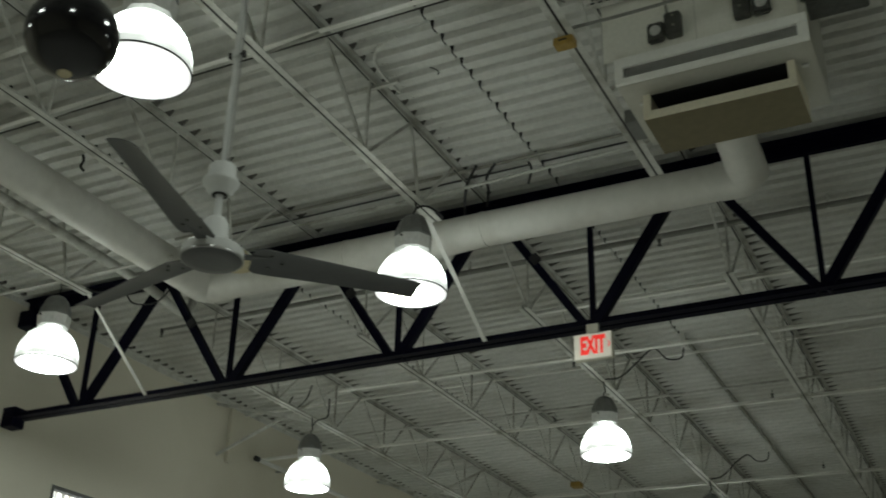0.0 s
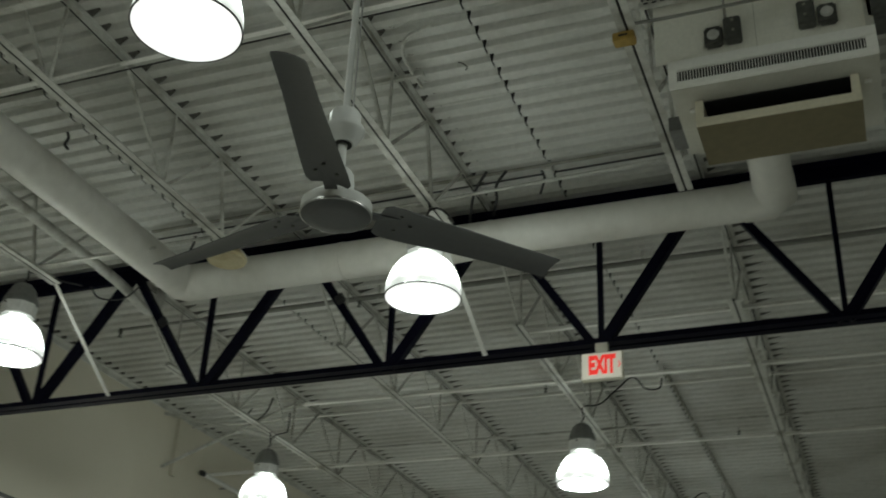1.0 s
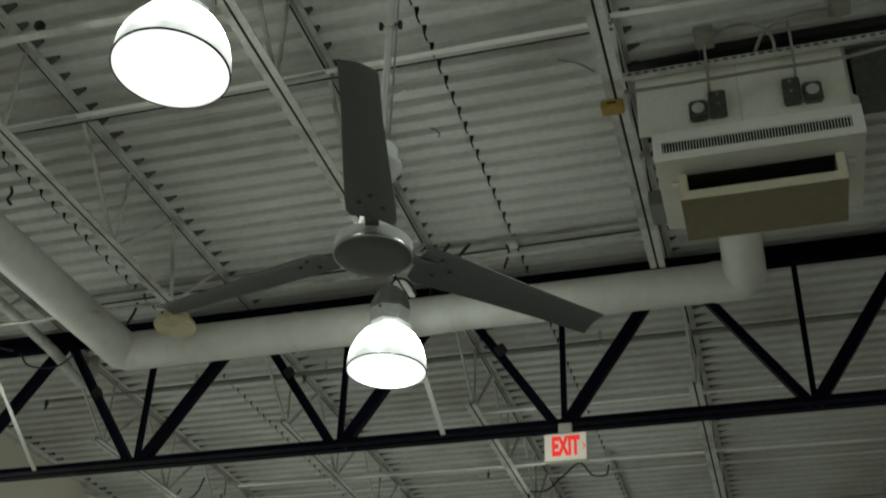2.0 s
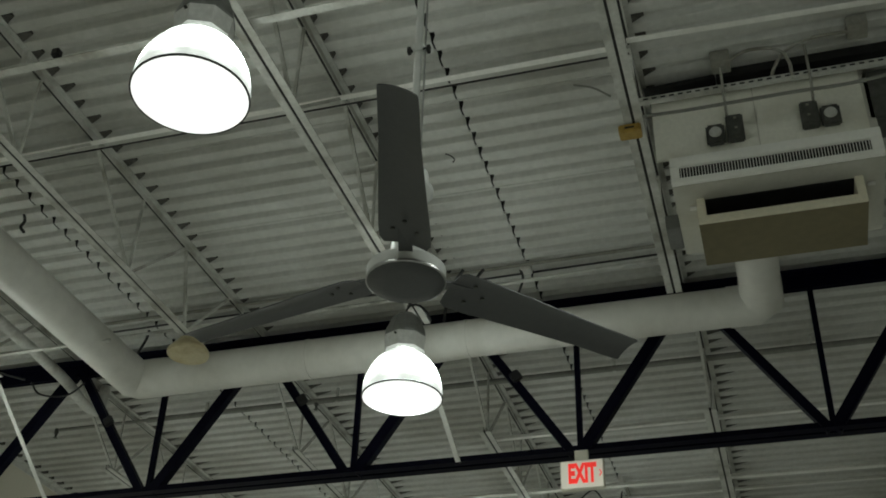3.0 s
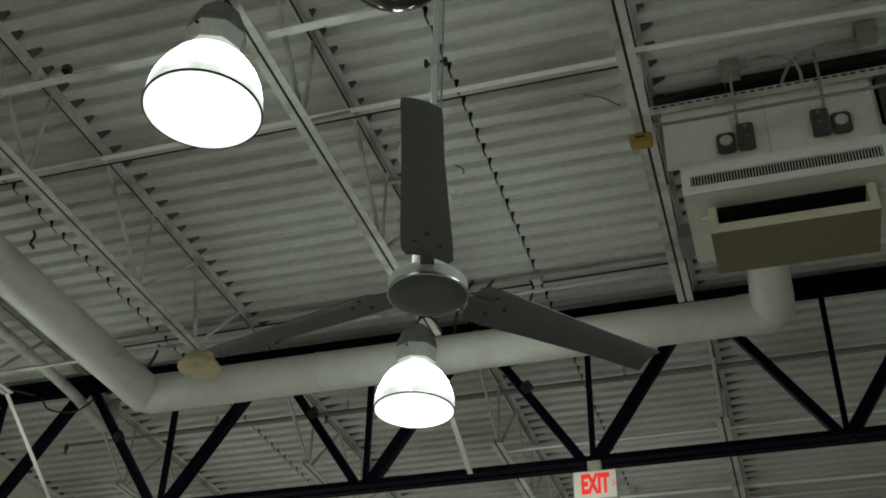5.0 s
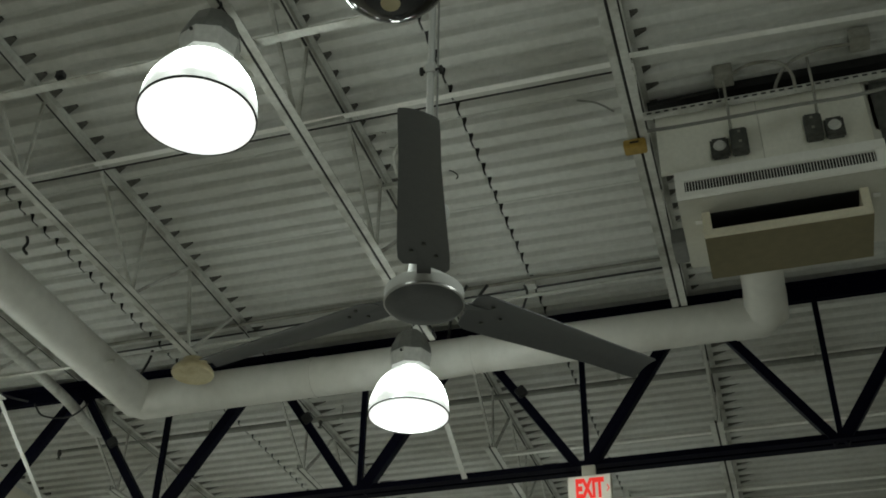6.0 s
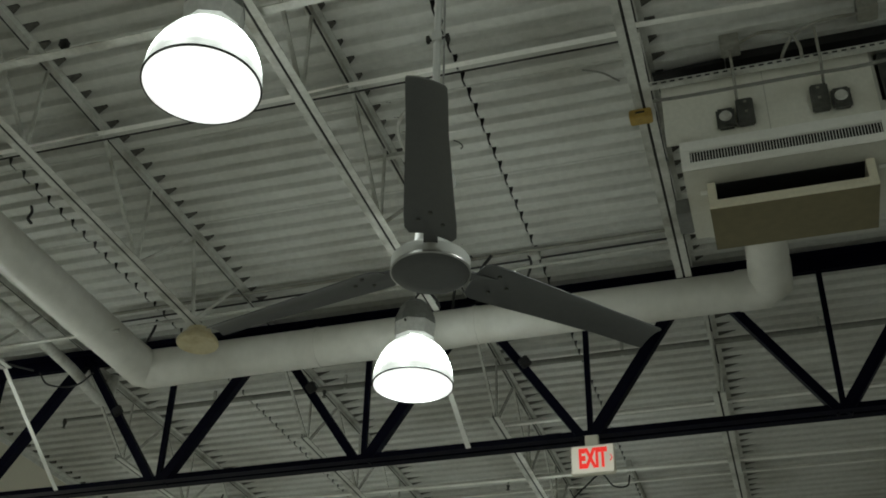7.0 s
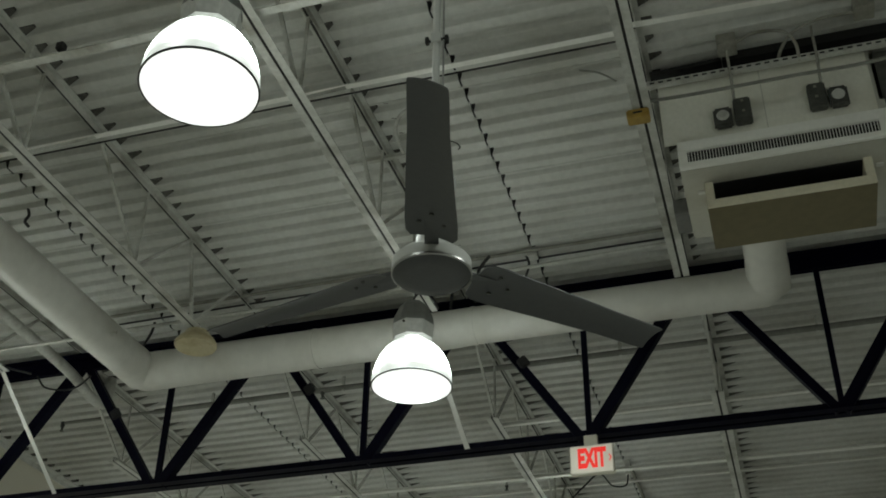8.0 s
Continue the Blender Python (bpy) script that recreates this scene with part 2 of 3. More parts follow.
structure("wall_north", box(X0 - 0.2, X1 + 0.2, Y1, Y1 + 0.2, 0, 6.5), WALL, "beige painted plaster wall", "wall")

# corrugated roof deck: sheets with an end lap, ribs along x
PITCH, LAP_X = 0.1524, -3.40
bm = bmesh.new()
laps = [X0 - 0.1, -6.08, -2.89, 0.3, 3.5, 6.7, X1 + 0.1]
for i in range(len(laps) - 1):
    xa, xb = laps[i], laps[i + 1]
    y = Y0
    rows = []
    while y < Y1:
        lap = ((0.056, 0.0), (0.0565, -0.004), (0.061, -0.004), (0.0615, 0.0)) if round((y - Y0) / PITCH) % 6 == 2 else ()
        for dy, dz in ((0.0, 0.0), *lap, (0.068, 0.0), (0.075, 0.004), (0.089, 0.036), (0.096, 0.041), (0.126, 0.041), (0.133, 0.036), (0.147, 0.004)):
            rows.append((y + dy, DECK_Z + dz))
        y += PITCH
    va = [bm.verts.new((xa + (0.024 if zz > DECK_Z + 0.01 else 0.010), yy, zz)) for yy, zz in rows]
    vb = [bm.verts.new((xb - (0.005 if zz > DECK_Z + 0.01 else 0.002), yy, zz)) for yy, zz in rows]
    for k in range(len(rows) - 1):
        bm.faces.new((va[k], vb[k], vb[k + 1], va[k + 1]))
structure("ceiling", bm, DECK, "corrugated steel roof deck painted pale grey", "ceiling")
structure("roof_slab", box(X0 - 0.2, X1 + 0.2, Y0 - 0.2, Y1 + 0.2, 6.36, 6.5), BLACK, "dark roofing above the steel deck", "roof")

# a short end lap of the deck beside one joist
# the shade in the lap gap is drawn as dark slivers
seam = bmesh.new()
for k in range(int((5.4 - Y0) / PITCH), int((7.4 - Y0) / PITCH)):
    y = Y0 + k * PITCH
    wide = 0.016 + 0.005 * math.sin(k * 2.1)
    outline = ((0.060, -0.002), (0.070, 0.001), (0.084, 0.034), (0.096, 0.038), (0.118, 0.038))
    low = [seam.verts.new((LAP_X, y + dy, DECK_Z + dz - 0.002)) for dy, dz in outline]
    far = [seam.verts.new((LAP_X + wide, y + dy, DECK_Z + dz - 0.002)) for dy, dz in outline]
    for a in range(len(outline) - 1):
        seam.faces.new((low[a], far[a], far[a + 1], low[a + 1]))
tagged(part("deck_lap", seam, FLUTE_DARK), "dark lap edge of the corrugated deck sheets", "lap edge", kind="structure")

# window in the west wall
win = thing("window_1", (X0, WY0, WZ0), "bright high window with a dark frame", "window", kind="structure")
for a in ((WY0, WY0 + 0.04, WZ0, WZ1), (WY1 - 0.04, WY1, WZ0, WZ1), (WY0 + 0.04, WY1 - 0.04, WZ1 - 0.04, WZ1), (WY0 + 0.04, WY1 - 0.04, WZ0, WZ0 + 0.04), (9.39, 9.43, WZ0 + 0.04, WZ1 - 0.04)):
    part("window_frame", box(X0 - 0.07, X0 + 0.01, a[0], a[1], a[2], a[3], 0.004), DARK, win)
for a in ((WY0 + 0.04, 9.39), (9.43, WY1 - 0.04)):
    p = part("pane", box(X0 - 0.05, X0 - 0.044, a[0], a[1], WZ0 + 0.04, WZ1 - 0.04), GLASS, win)
    p.visible_shadow = False


blinds = thing("vertical_blinds", (X0 - 0.12, WY0, WZ0), "white vertical blinds behind the high window", "blinds")
for k in range(15):
    y = WY0 + 0.06 + k * 0.104
    part("blind_slat", box(X0 - 0.135, X0 - 0.132, y, y + 0.085, WZ0 + 0.01, WZ1 - 0.01, 0.0, Matrix.Rotation(radians(18 + 9 * math.sin(k * 1.7)), 3, "Z")), BLIND, blinds)
bd = bmesh.new()
bd.faces.new([bd.verts.new(p) for p in ((X0 - 1.6, 6.0, 1.0), (X0 - 1.6, 13.0, 1.0), (X0 - 1.6, 13.0, 7.5), (X0 - 1.6, 6.0, 7.5))])
structure("backdrop", bd, DAYLIGHT, "plain bright sky outside the window", "backdrop")

# ---------------------------------------------------------------- steel joists
def joist(x, ya, yb, nodes, tops, reach):
    """A bar joist between two girders: webs run from the nodes of its foot to the tops under the deck."""
    first, last = nodes[0], nodes[-1] + 0.17
    j = thing("steel_joist", (x, ya, DECK_Z), "open web steel roof joist painted pale grey", "joist", "roof joists")
    for s in (1, -1):
        part("top_chord", beam((x, ya, DECK_Z - 0.002), (x, yb, DECK_Z - 0.002), [(a, -b) for a, b in angle(0.038, 0.05, 0.005, s, 0.008)]), JOIST, j)
        part("bottom_chord", beam((x, first - 0.12, FOOT_Z), (x, last + 0.12, FOOT_Z), angle(0.042, 0.045, 0.005, s, 0.008)), JOIST, j)
    # black strips stand in for the shade in the slots between the angles
    part("slot_shade", beam((x, first - 0.1, FOOT_Z + 0.014), (x, last + 0.1, FOOT_Z + 0.014), bar(0.0155, 0.022)), GAP, j, "black strip painted as the shade in the slot between the angles")
    part("slot_shade", beam((x, ya, DECK_Z - 0.039), (x, yb, DECK_Z - 0.039), bar(0.0155, 0.02)), GAP, j, "black strip painted as the shade in the slot between the angles")
    # dark wedges draw the shade in the flutes beside the top chord
    shade_blocks = bmesh.new()
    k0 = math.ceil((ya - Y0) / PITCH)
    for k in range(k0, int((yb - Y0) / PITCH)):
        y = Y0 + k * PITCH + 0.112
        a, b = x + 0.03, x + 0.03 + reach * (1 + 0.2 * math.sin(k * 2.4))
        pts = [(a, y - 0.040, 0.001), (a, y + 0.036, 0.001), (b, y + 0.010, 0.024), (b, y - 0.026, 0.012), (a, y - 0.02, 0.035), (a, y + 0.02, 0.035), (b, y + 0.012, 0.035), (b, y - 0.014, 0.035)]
        v = [shade_blocks.verts.new((px, py, DECK_Z + pz)) for px, py, pz in pts]
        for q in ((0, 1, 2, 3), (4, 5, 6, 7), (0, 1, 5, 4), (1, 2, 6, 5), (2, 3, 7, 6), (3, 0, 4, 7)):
            shade_blocks.faces.new([v[i] for i in q])
    tagged(part("flute_shade", shade_blocks, FLUTE_DARK, j, "dark blocks painted as the shade in the deck flutes"), kind="stuff")
    top = DECK_Z - 0.035
    rod = bar(0.02, 0.02)
    for i, y in enumerate(nodes):
        for e in (tops[i], tops[i + 1]):
            part("web", beam((x, y, FOOT_Z + 0.012), (x, e, top), rod, (1, 0, 0)), JOIST, j)
        if i < len(nodes) - 1 or ya > 0:
            part("web", beam((x, y, FOOT_Z + 0.012), (x, y, top), bar(0.016, 0.016), (1, 0, 0)), JOIST, j)
    return j


near_nodes = [5.731 - 1.255 * k for k in range(8, -1, -1)] + [6.53]
near_tops = [-5.1] + [5.731 - 1.255 * (k - 0.5) for k in range(8, -1, -1)] + [7.09]
far_nodes = [8.75 + 1.2227 * k for k in range(12)]
far_tops = [GIRDER_Y + 0.12] + [y + 0.611 for y in far_nodes[:-1]] + [Y1 - 0.3]
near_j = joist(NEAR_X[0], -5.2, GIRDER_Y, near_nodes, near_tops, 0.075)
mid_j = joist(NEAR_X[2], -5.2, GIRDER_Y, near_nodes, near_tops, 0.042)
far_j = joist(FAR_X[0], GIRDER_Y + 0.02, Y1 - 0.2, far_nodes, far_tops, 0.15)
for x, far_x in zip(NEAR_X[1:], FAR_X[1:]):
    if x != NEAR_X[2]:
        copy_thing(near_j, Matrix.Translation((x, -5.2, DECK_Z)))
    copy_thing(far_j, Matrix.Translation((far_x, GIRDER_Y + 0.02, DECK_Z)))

# ---------------------------------------------------------------- joist girder
g = thing("joist_girder", (X0, GIRDER_Y, 4.9), "navy blue painted steel truss girder bearing on the wall", "girder")
GX = 7.2
for s in (1, -1):
    part("bottom_chord", beam((X0 + 0.2, GIRDER_Y, 4.926), (GX, GIRDER_Y, 4.956), angle(0.075, 0.07, 0.009, s, 0.012)), NAVY, g)
    part("top_chord", beam((X0 + 0.12, GIRDER_Y, 6.20), (GX, GIRDER_Y, 6.20), [(a, -b) for a, b in angle(0.085, 0.126, 0.010, s, 0.012)]), NAVY, g)
part("end_plate", box(X0 + 0.11, X0 + 0.27, GIRDER_Y - 0.08, GIRDER_Y + 0.08, 4.84, 5.04, 0.006), NAVY, g)
part("end_plate", box(X0 + 0.08, X0 + 0.28, GIRDER_Y - 0.09, GIRDER_Y + 0.09, 5.90, 6.08, 0.006), NAVY, g)
for i, x in enumerate(NODE_X):
    part("vertical", beam((x - 0.01, GIRDER_Y, 4.96), (x - 0.01, GIRDER_Y, 6.12), bar(0.04, 0.04), (1, 0, 0)), NAVY, g)
    for s in (1, -1):
        w = 0.085 if s > 0 else 0.065
        if x + s * 0.87 < X0 + 0.2:
            continue
        if s < 0 and -7 < x < -2:
            part("clamp", box(x - 0.51, x - 0.43, GIRDER_Y - 0.075, GIRDER_Y - 0.035, 5.555, 5.64, 0.008, Matrix.Rotation(radians(-34), 3, "Y")), CORD, g, "black clamp on the diagonal")
        o = -0.018 - (0.015 * min(abs(i - 1), 2) if s > 0 else (-0.03 if i > 3 else 0.0))
        part("diagonal", beam((x + s * 0.045 + o, GIRDER_Y, 4.95), (x + s * 0.85 + o, GIRDER_Y, 6.13), bar(w, 0.07), (0, 1, 0)), NAVY, g)


# ---------------------------------------------------------------- bracing
def brace(a, b, section, label="pale grey steel bracing bar between the joists", name="bracing_bar", group="bracing bars", material=None):
    t = part(name, beam(a, b, section), material or JOIST)
    return tagged(t, label, "brace", group)


for x in (-7.08, -3.63, -0.08, 3.42):
    brace((x - 0.03, 6.87, FOOT_Z + 0.07), (x + 0.09, GIRDER_Y - 0.09, 4.93), angle(0.04, 0.04, 0.005), "white angle brace from joist foot to girder", "kicker_brace", "kicker braces", WHITE)
brace((X0, 3.89, FOOT_Z + 0.05), (X1, 3.89, FOOT_Z + 0.05), angle(0.05, 0.05, 0.005))
brace((X0, 5.065, DECK_Z - 0.095), (-1.80, 5.055, DECK_Z - 0.095), angle(0.04, 0.04, 0.004), material=BRACE)
brace((-1.80, 5.015, DECK_Z - 0.095), (X1, 5.32, DECK_Z - 0.095), angle(0.04, 0.04, 0.004), material=BRACE)
brace((X0, 6.60, FOOT_Z + 0.05), (-5.9, 6.60, FOOT_Z + 0.05), angle(0.03, 0.03, 0.004))
brace((-6.4, 10.13, FOOT_Z + 0.05), (X1, 10.35, FOOT_Z + 0.05), angle(0.058, 0.045, 0.004), material=BRACE)
brace((-3.62, 8.955, FOOT_Z + 0.05), (1.67, 8.93, FOOT_Z + 0.05), angle(0.045, 0.045, 0.004), material=BRACE)
brace((X0, 11.8, DECK_Z - 0.09), (X1, 11.8, DECK_Z - 0.09), angle(0.036, 0.036, 0.004), material=BRACE)
ledger = brace((X0 + 0.002, Y0, DECK_Z - 0.062), (X0 + 0.002, Y1, DECK_Z - 0.062), [(0, 0), (0.006, 0), (0.006, 0.054), (0.07, 0.054), (0.07, 0.06), (0, 0.06)], "pale steel ledger angle along the wall top", "ledger_angle", "")
# dark blocks draw the shade in the flutes along the wall
shade_blocks = bmesh.new()
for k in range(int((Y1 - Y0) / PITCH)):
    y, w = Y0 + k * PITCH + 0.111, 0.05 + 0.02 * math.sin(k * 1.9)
    add_box(shade_blocks, X0 + 0.074, X0 + 0.074 + w, y - 0.026, y + 0.026, DECK_Z + 0.001, DECK_Z + 0.034)
tagged(part("flute_shade", shade_blocks, FLUTE_DARK, ledger, "dark blocks painted as the shade in the deck flutes"), kind="stuff")
brace((-7.08, 11.62, FOOT_Z + 0.05), (X1, 11.66, FOOT_Z + 0.05), angle(0.03, 0.03, 0.004))
brace((X0, 12.17, FOOT_Z + 0.052), (X1, 12.36, FOOT_Z + 0.05), angle(0.058, 0.045, 0.004), material=BRACE)
brace((X0, 15.31, FOOT_Z + 0.05), (X1, 15.9, FOOT_Z + 0.05), angle(0.058, 0.045, 0.004), material=BRACE)
brace((X0, 19.0, FOOT_Z + 0.05), (X1, 19.0, FOOT_Z + 0.05), angle(0.045, 0.045, 0.004), material=BRACE)
brace((-3.80, 5.8, DECK_Z - 0.06), (-3.34, 5.8, DECK_Z - 0.06), bar(0.03, 0.03), "short white bar under the deck", "short_bar", "")
for yy in (11.2, 15.4):
    brace((-7.06, yy - 0.05, FOOT_Z + 0.03), (X0, yy - 0.05, DECK_Z - 0.12), angle(0.035, 0.035, 0.004))
    brace((-7.06, yy + 0.05, DECK_Z - 0.08), (X0, yy + 0.05, 5.5), angle(0.03, 0.03, 0.004))
tagged(part("wall_bracket", box(X0 + 0.001, X0 + 0.05, 11.44, 11.52, 5.46, 6.19, 0.004), WALL), "beige steel bracket on the plaster wall", "bracket")
st = thing("stub_pipe", (X0 + 0.15, 11.95, 5.62), "white pipe with a black end along the wall", "pipe")
part("pipe", tube([(X0 + 0.15, 11.95, 5.62), (X0 + 0.15, 16.0, 5.62)], 0.03, 14), WHITE, st, smooth=True)
part("end_cap", tube([(X0 + 0.15, 11.90, 5.62), (X0 + 0.15, 11.97, 5.62)], 0.036, 14), CORD, st, "black end cap", True)
for yy in (12.6, 15.0):
    part("clip", box(X0 + 0.001, X0 + 0.16, yy - 0.015, yy + 0.015, 5.61, 5.63), STEEL, st)


# ---------------------------------------------------------------- ducts and pipes
d = thing("round_duct", (-6.1, 7.3, 5.7), "pale grey round sheet metal air duct", "duct")
DZ, DR, DZ2, DR2 = 5.708, 0.150, 5.721, 0.139


def mitre(pts, r, seg=32):
    """A round duct bent in straight gores that meet on mitre planes."""
    bm = bmesh.new()
    p = [Vector(q) for q in pts]
    side = None
    rings = []
    for i in range(len(p)):
        d = (p[max(i, 1)] - p[max(i, 1) - 1]).normalized()
        e = (p[i + 1] - p[i]).normalized() if i < len(p) - 1 else d
        n = (d + e).normalized()
        if side is None:
            side = d.cross(Vector((0.3, 0.5, 0.8))).normalized()
        side = (side - d * side.dot(d)).normalized()
        up = d.cross(side)
        ring = []
        for k in range(seg):
            o = r * (math.cos(2 * math.pi * k / seg) * side + math.sin(2 * math.pi * k / seg) * up)
            ring.append(bm.verts.new(p[i] + o - d * (o.dot(n) / d.dot(n))))
        rings.append(ring)
        if i and i < len(p) - 1:
            q = d.rotation_difference(e)
            side = q @ side
    for a, b in zip(rings, rings[1:]):
        for k in range(seg):
            bm.faces.new((a[k], a[(k + 1) % seg], b[(k + 1) % seg], b[k]))
    return bm


part("duct_run", tube([(-5.9, 7.3, DZ), (-3.85, 7.3, DZ)], DR, 32), DUCT, d, smooth=True)
part("duct_reducer", tube([(-3.85, 7.3, DZ), (-3.35, 7.3, DZ2)], [DR, DR2], 32, False), DUCT, d, smooth=True)
part("duct_run", tube([(-3.35, 7.3, DZ2), (-1.4, 7.3, DZ2)], DR2, 32), DUCT, d, smooth=True)
part("duct_run", tube([(-6.09, -5.0, DZ), (-6.09, 1.0, DZ), (-6.09, 7.1, DZ)], DR, 32), DUCT, d, smooth=True)
part("duct_elbow", mitre([(-6.09, 7.02, DZ), (-6.09, 7.255, DZ), (-6.045, 7.3, DZ), (-5.82, 7.3, DZ)], DR + 0.003), DUCT, d, smooth=True, crease=0.4)
part("duct_elbow", mitre([(-1.48, 7.3, DZ2), (-1.318, 7.3, DZ2), (-1.25, 7.235, DZ2 + 0.012), (-1.25, 7.06, DZ2 + 0.055)], DR2 + 0.006), DUCT, d, smooth=True, crease=0.4)
part("duct_branch", tube([(-1.25, 7.08, DZ2 + 0.05), (-1.25, 6.223, DZ2 + 0.27)], [DR2, DR], 32), DUCT, d, smooth=True)
for x, z, r in ((-4.6, DZ, DR), (-3.35, DZ2, DR2)):
    part("duct_seam", tube([(x - 0.012, 7.3, z), (x + 0.012, 7.3, z)], r + 0.005, 32), DUCT, d, smooth=True)


def pipe(pts, r, label, material=JOIST, name="pipe", category="pipe", group=""):
    return tagged(part(name, tube(pts, r, 12), material, smooth=True), label, category, group)


pipe(bend([(-6.84, 2.0, 5.93), (-6.87, 5.5, 5.93), (-6.92, 7.3, 5.93), (-7.04, 8.0, 5.94), (-7.06, 8.22, 5.98), (-7.06, 8.28, 6.12), (-7.06, 8.28, 6.25)]), 0.047, "pale grey painted pipe running beneath the joists", JOIST)
sp = thing("sprinkler_pipe", (-7.0, 8.825, 6.15), "dusty grey painted sprinkler pipe hung under the deck", "sprinkler pipe")
part("thin_pipe", tube([(-7.9, 8.825, 6.15), (-6.9, 8.825, 6.15)], 0.014, 12), PIPE, sp, smooth=True)
part("main_pipe", tube([(-6.9, 8.825, 6.15), (-2.6, 8.81, 6.15), (X1, 8.80, 6.15)], 0.025, 14), PIPE, sp, smooth=True)
for x in (-6.3, -5.0, -4.2, -2.5, -0.9):
    part("hanger", box(x - 0.012, x + 0.012, 8.805, 8.825, 6.12, DECK_Z + 0.02), JOIST, sp)
for x in (-7.89, -5.2, -2.35):
    part("sprinkler_head", lathe([(0.022, 0.0), (0.008, 0.01), (0.012, 0.03), (0.02, 0.05), (0.02, 0.09)], (x, 8.82, 6.07), 12, True, True), DARK, sp)
# black rod draws the shade line beside the pale bracing bar
pipe([(X0, 5.125, DECK_Z - 0.075), (-3.0, 5.12, DECK_Z - 0.075), (-1.8, 5.12, DECK_Z - 0.075)], 0.006, "thin black rod drawn as the shade line along a bracing bar", GAP, "conduit")
pipe([(-6.5, 7.1, 6.0), (-3.7, 7.1, 6.01), (-1.9, 7.1, 6.06)], 0.013, "thin pale conduit above the air duct", JOIST, "conduit")
pipe([(-6.5, 7.35, 6.22), (-1.9, 7.275, 6.22)], 0.008, "thin black rod for a dark line under the deck", CORD, "conduit")
# this rod stands in for a shaded flute of the deck
pipe([(-6.45, 7.215, 6.22), (-1.9, 7.16, 6.22)], 0.014, "dark rod drawn as the flute shade under the deck", DUSTY, "conduit")
pipe(bend([(-3.12, 5.36, 6.22), (-3.2, 5.37, 6.2), (-3.29, 5.40, 6.2), (-3.37, 5.5, 6.2), (-3.41, 5.66, 6.2), (-3.42, 5.95, 6.22)]), 0.012, "bent pale conduit under the deck", JOIST, "conduit")


# ---------------------------------------------------------------- high bay lamps
def lamp(x, y, rim=4.885):
    c = (x, y, rim)
    t = thing("high_bay_lamp", (x, y, rim), "lit acrylic dome high bay lamp hung from a joist", "lamp", "high bay lamps")
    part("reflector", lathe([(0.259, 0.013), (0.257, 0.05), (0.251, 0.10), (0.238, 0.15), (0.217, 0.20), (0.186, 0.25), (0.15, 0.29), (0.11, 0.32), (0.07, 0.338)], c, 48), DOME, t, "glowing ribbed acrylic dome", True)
    part("lens", lathe([(0.225, 0.001), (0.2, -0.002), (0.1, -0.008), (0.01, -0.01)], c, 48, cap_last=True), LENS, t, "glowing lens", True)
    part("lens_edge", lathe([(0.254, 0.004), (0.225, 0.001)], c, 48), EDGE, t, "lit lens edge", True)
    part("rim", lathe([(0.253, 0.003), (0.2615, 0.003), (0.2615, 0.0115), (0.253, 0.0115), (0.253, 0.003)], c, 48), RIM, t, "thin black rim")
    part("collar", lathe([(0.09, 0.338), (0.132, 0.34), (0.144, 0.435), (0.140, 0.435), (0.128, 0.345), (0.09, 0.343), (0.09, 0.338)], c, 8), COLLAR, t, "pale frosted collar")
    part("socket", lathe([(0.075, 0.345), (0.075, 0.45)], c, 24, True, True), BALLAST, t)
    part("ballast_housing", lathe([(0.134, 0.434), (0.140, 0.45), (0.134, 0.49), (0.098, 0.58), (0.062, 0.618), (0.03, 0.63)], c, 10, True, True), BALLAST, t, "dark grey faceted ballast housing")
    part("collar_bolt", tube([(x - 0.02, y - 0.136, rim + 0.415), (x - 0.02, y - 0.146, rim + 0.415)], 0.008, 8), GAP, t)
    part("hook", tube(bend([(x, y, rim + 0.62), (x, y, rim + 0.66), (x + 0.02, y, rim + 0.69), (x + 0.01, y, rim + 0.73), (x, y, rim + 0.84)], 4), 0.007, 8), CORD, t, smooth=True)
    return t


first = lamp(-3.545, 6.47, 4.852)
for x, y, z in ((-3.545, 3.53, 4.885), (-3.56, 10.75, 4.80), (-3.56, 15.1, 4.80), (-7.08, 6.55, 4.855), (-7.08, 10.65, 4.77), (-7.08, 15.1, 4.80),
                # unseen lamps, added and placed to brighten the unit and the deck
                (3.42, 6.5, 4.885), (-0.08, 3.1, 4.885), (5.17, 15.1, 4.885), (-0.08, -0.6, 4.885), (-3.56, -0.6, 4.885), (-7.08, -0.6, 4.885)):
    copy_thing(first, Matrix.Translation((x, y, z)))


def cord(points, label="black power cord looped from a lamp to the deck", r=0.008):
    return tagged(part("power_cord", tube(bend(points), r, 8), CORD, smooth=True), label, "cord", "power cords")


cord([(-3.57, 10.75, 5.62), (-3.40, 10.85, 5.66), (-3.25, 11.0, 5.86), (-3.1, 11.1, 6.02), (-3.0, 11.25, 5.94), (-2.88, 11.38, 5.98), (-2.85, 11.4, 6.1)])
cord([(-3.57, 15.1, 5.62), (-3.40, 15.2, 5.68), (-3.25, 15.4, 5.9), (-3.1, 15.5, 6.02), (-3.0, 15.6, 5.95), (-2.88, 15.7, 5.98), (-2.85, 15.74, 6.1)])
cord([(-7.07, 10.65, 5.50), (-7.0, 10.65, 5.56), (-6.88, 10.65, 5.58), (-6.86, 10.65, 5.66), (-6.86, 10.65, 5.80)])
cord([(-7.2, 10.4, 5.80), (-7.24, 10.4, 5.72), (-7.17, 10.4, 5.65), (-7.08, 10.4, 5.68), (-7.0, 10.4, 5.76), (-6.95, 10.4, 5.9)])
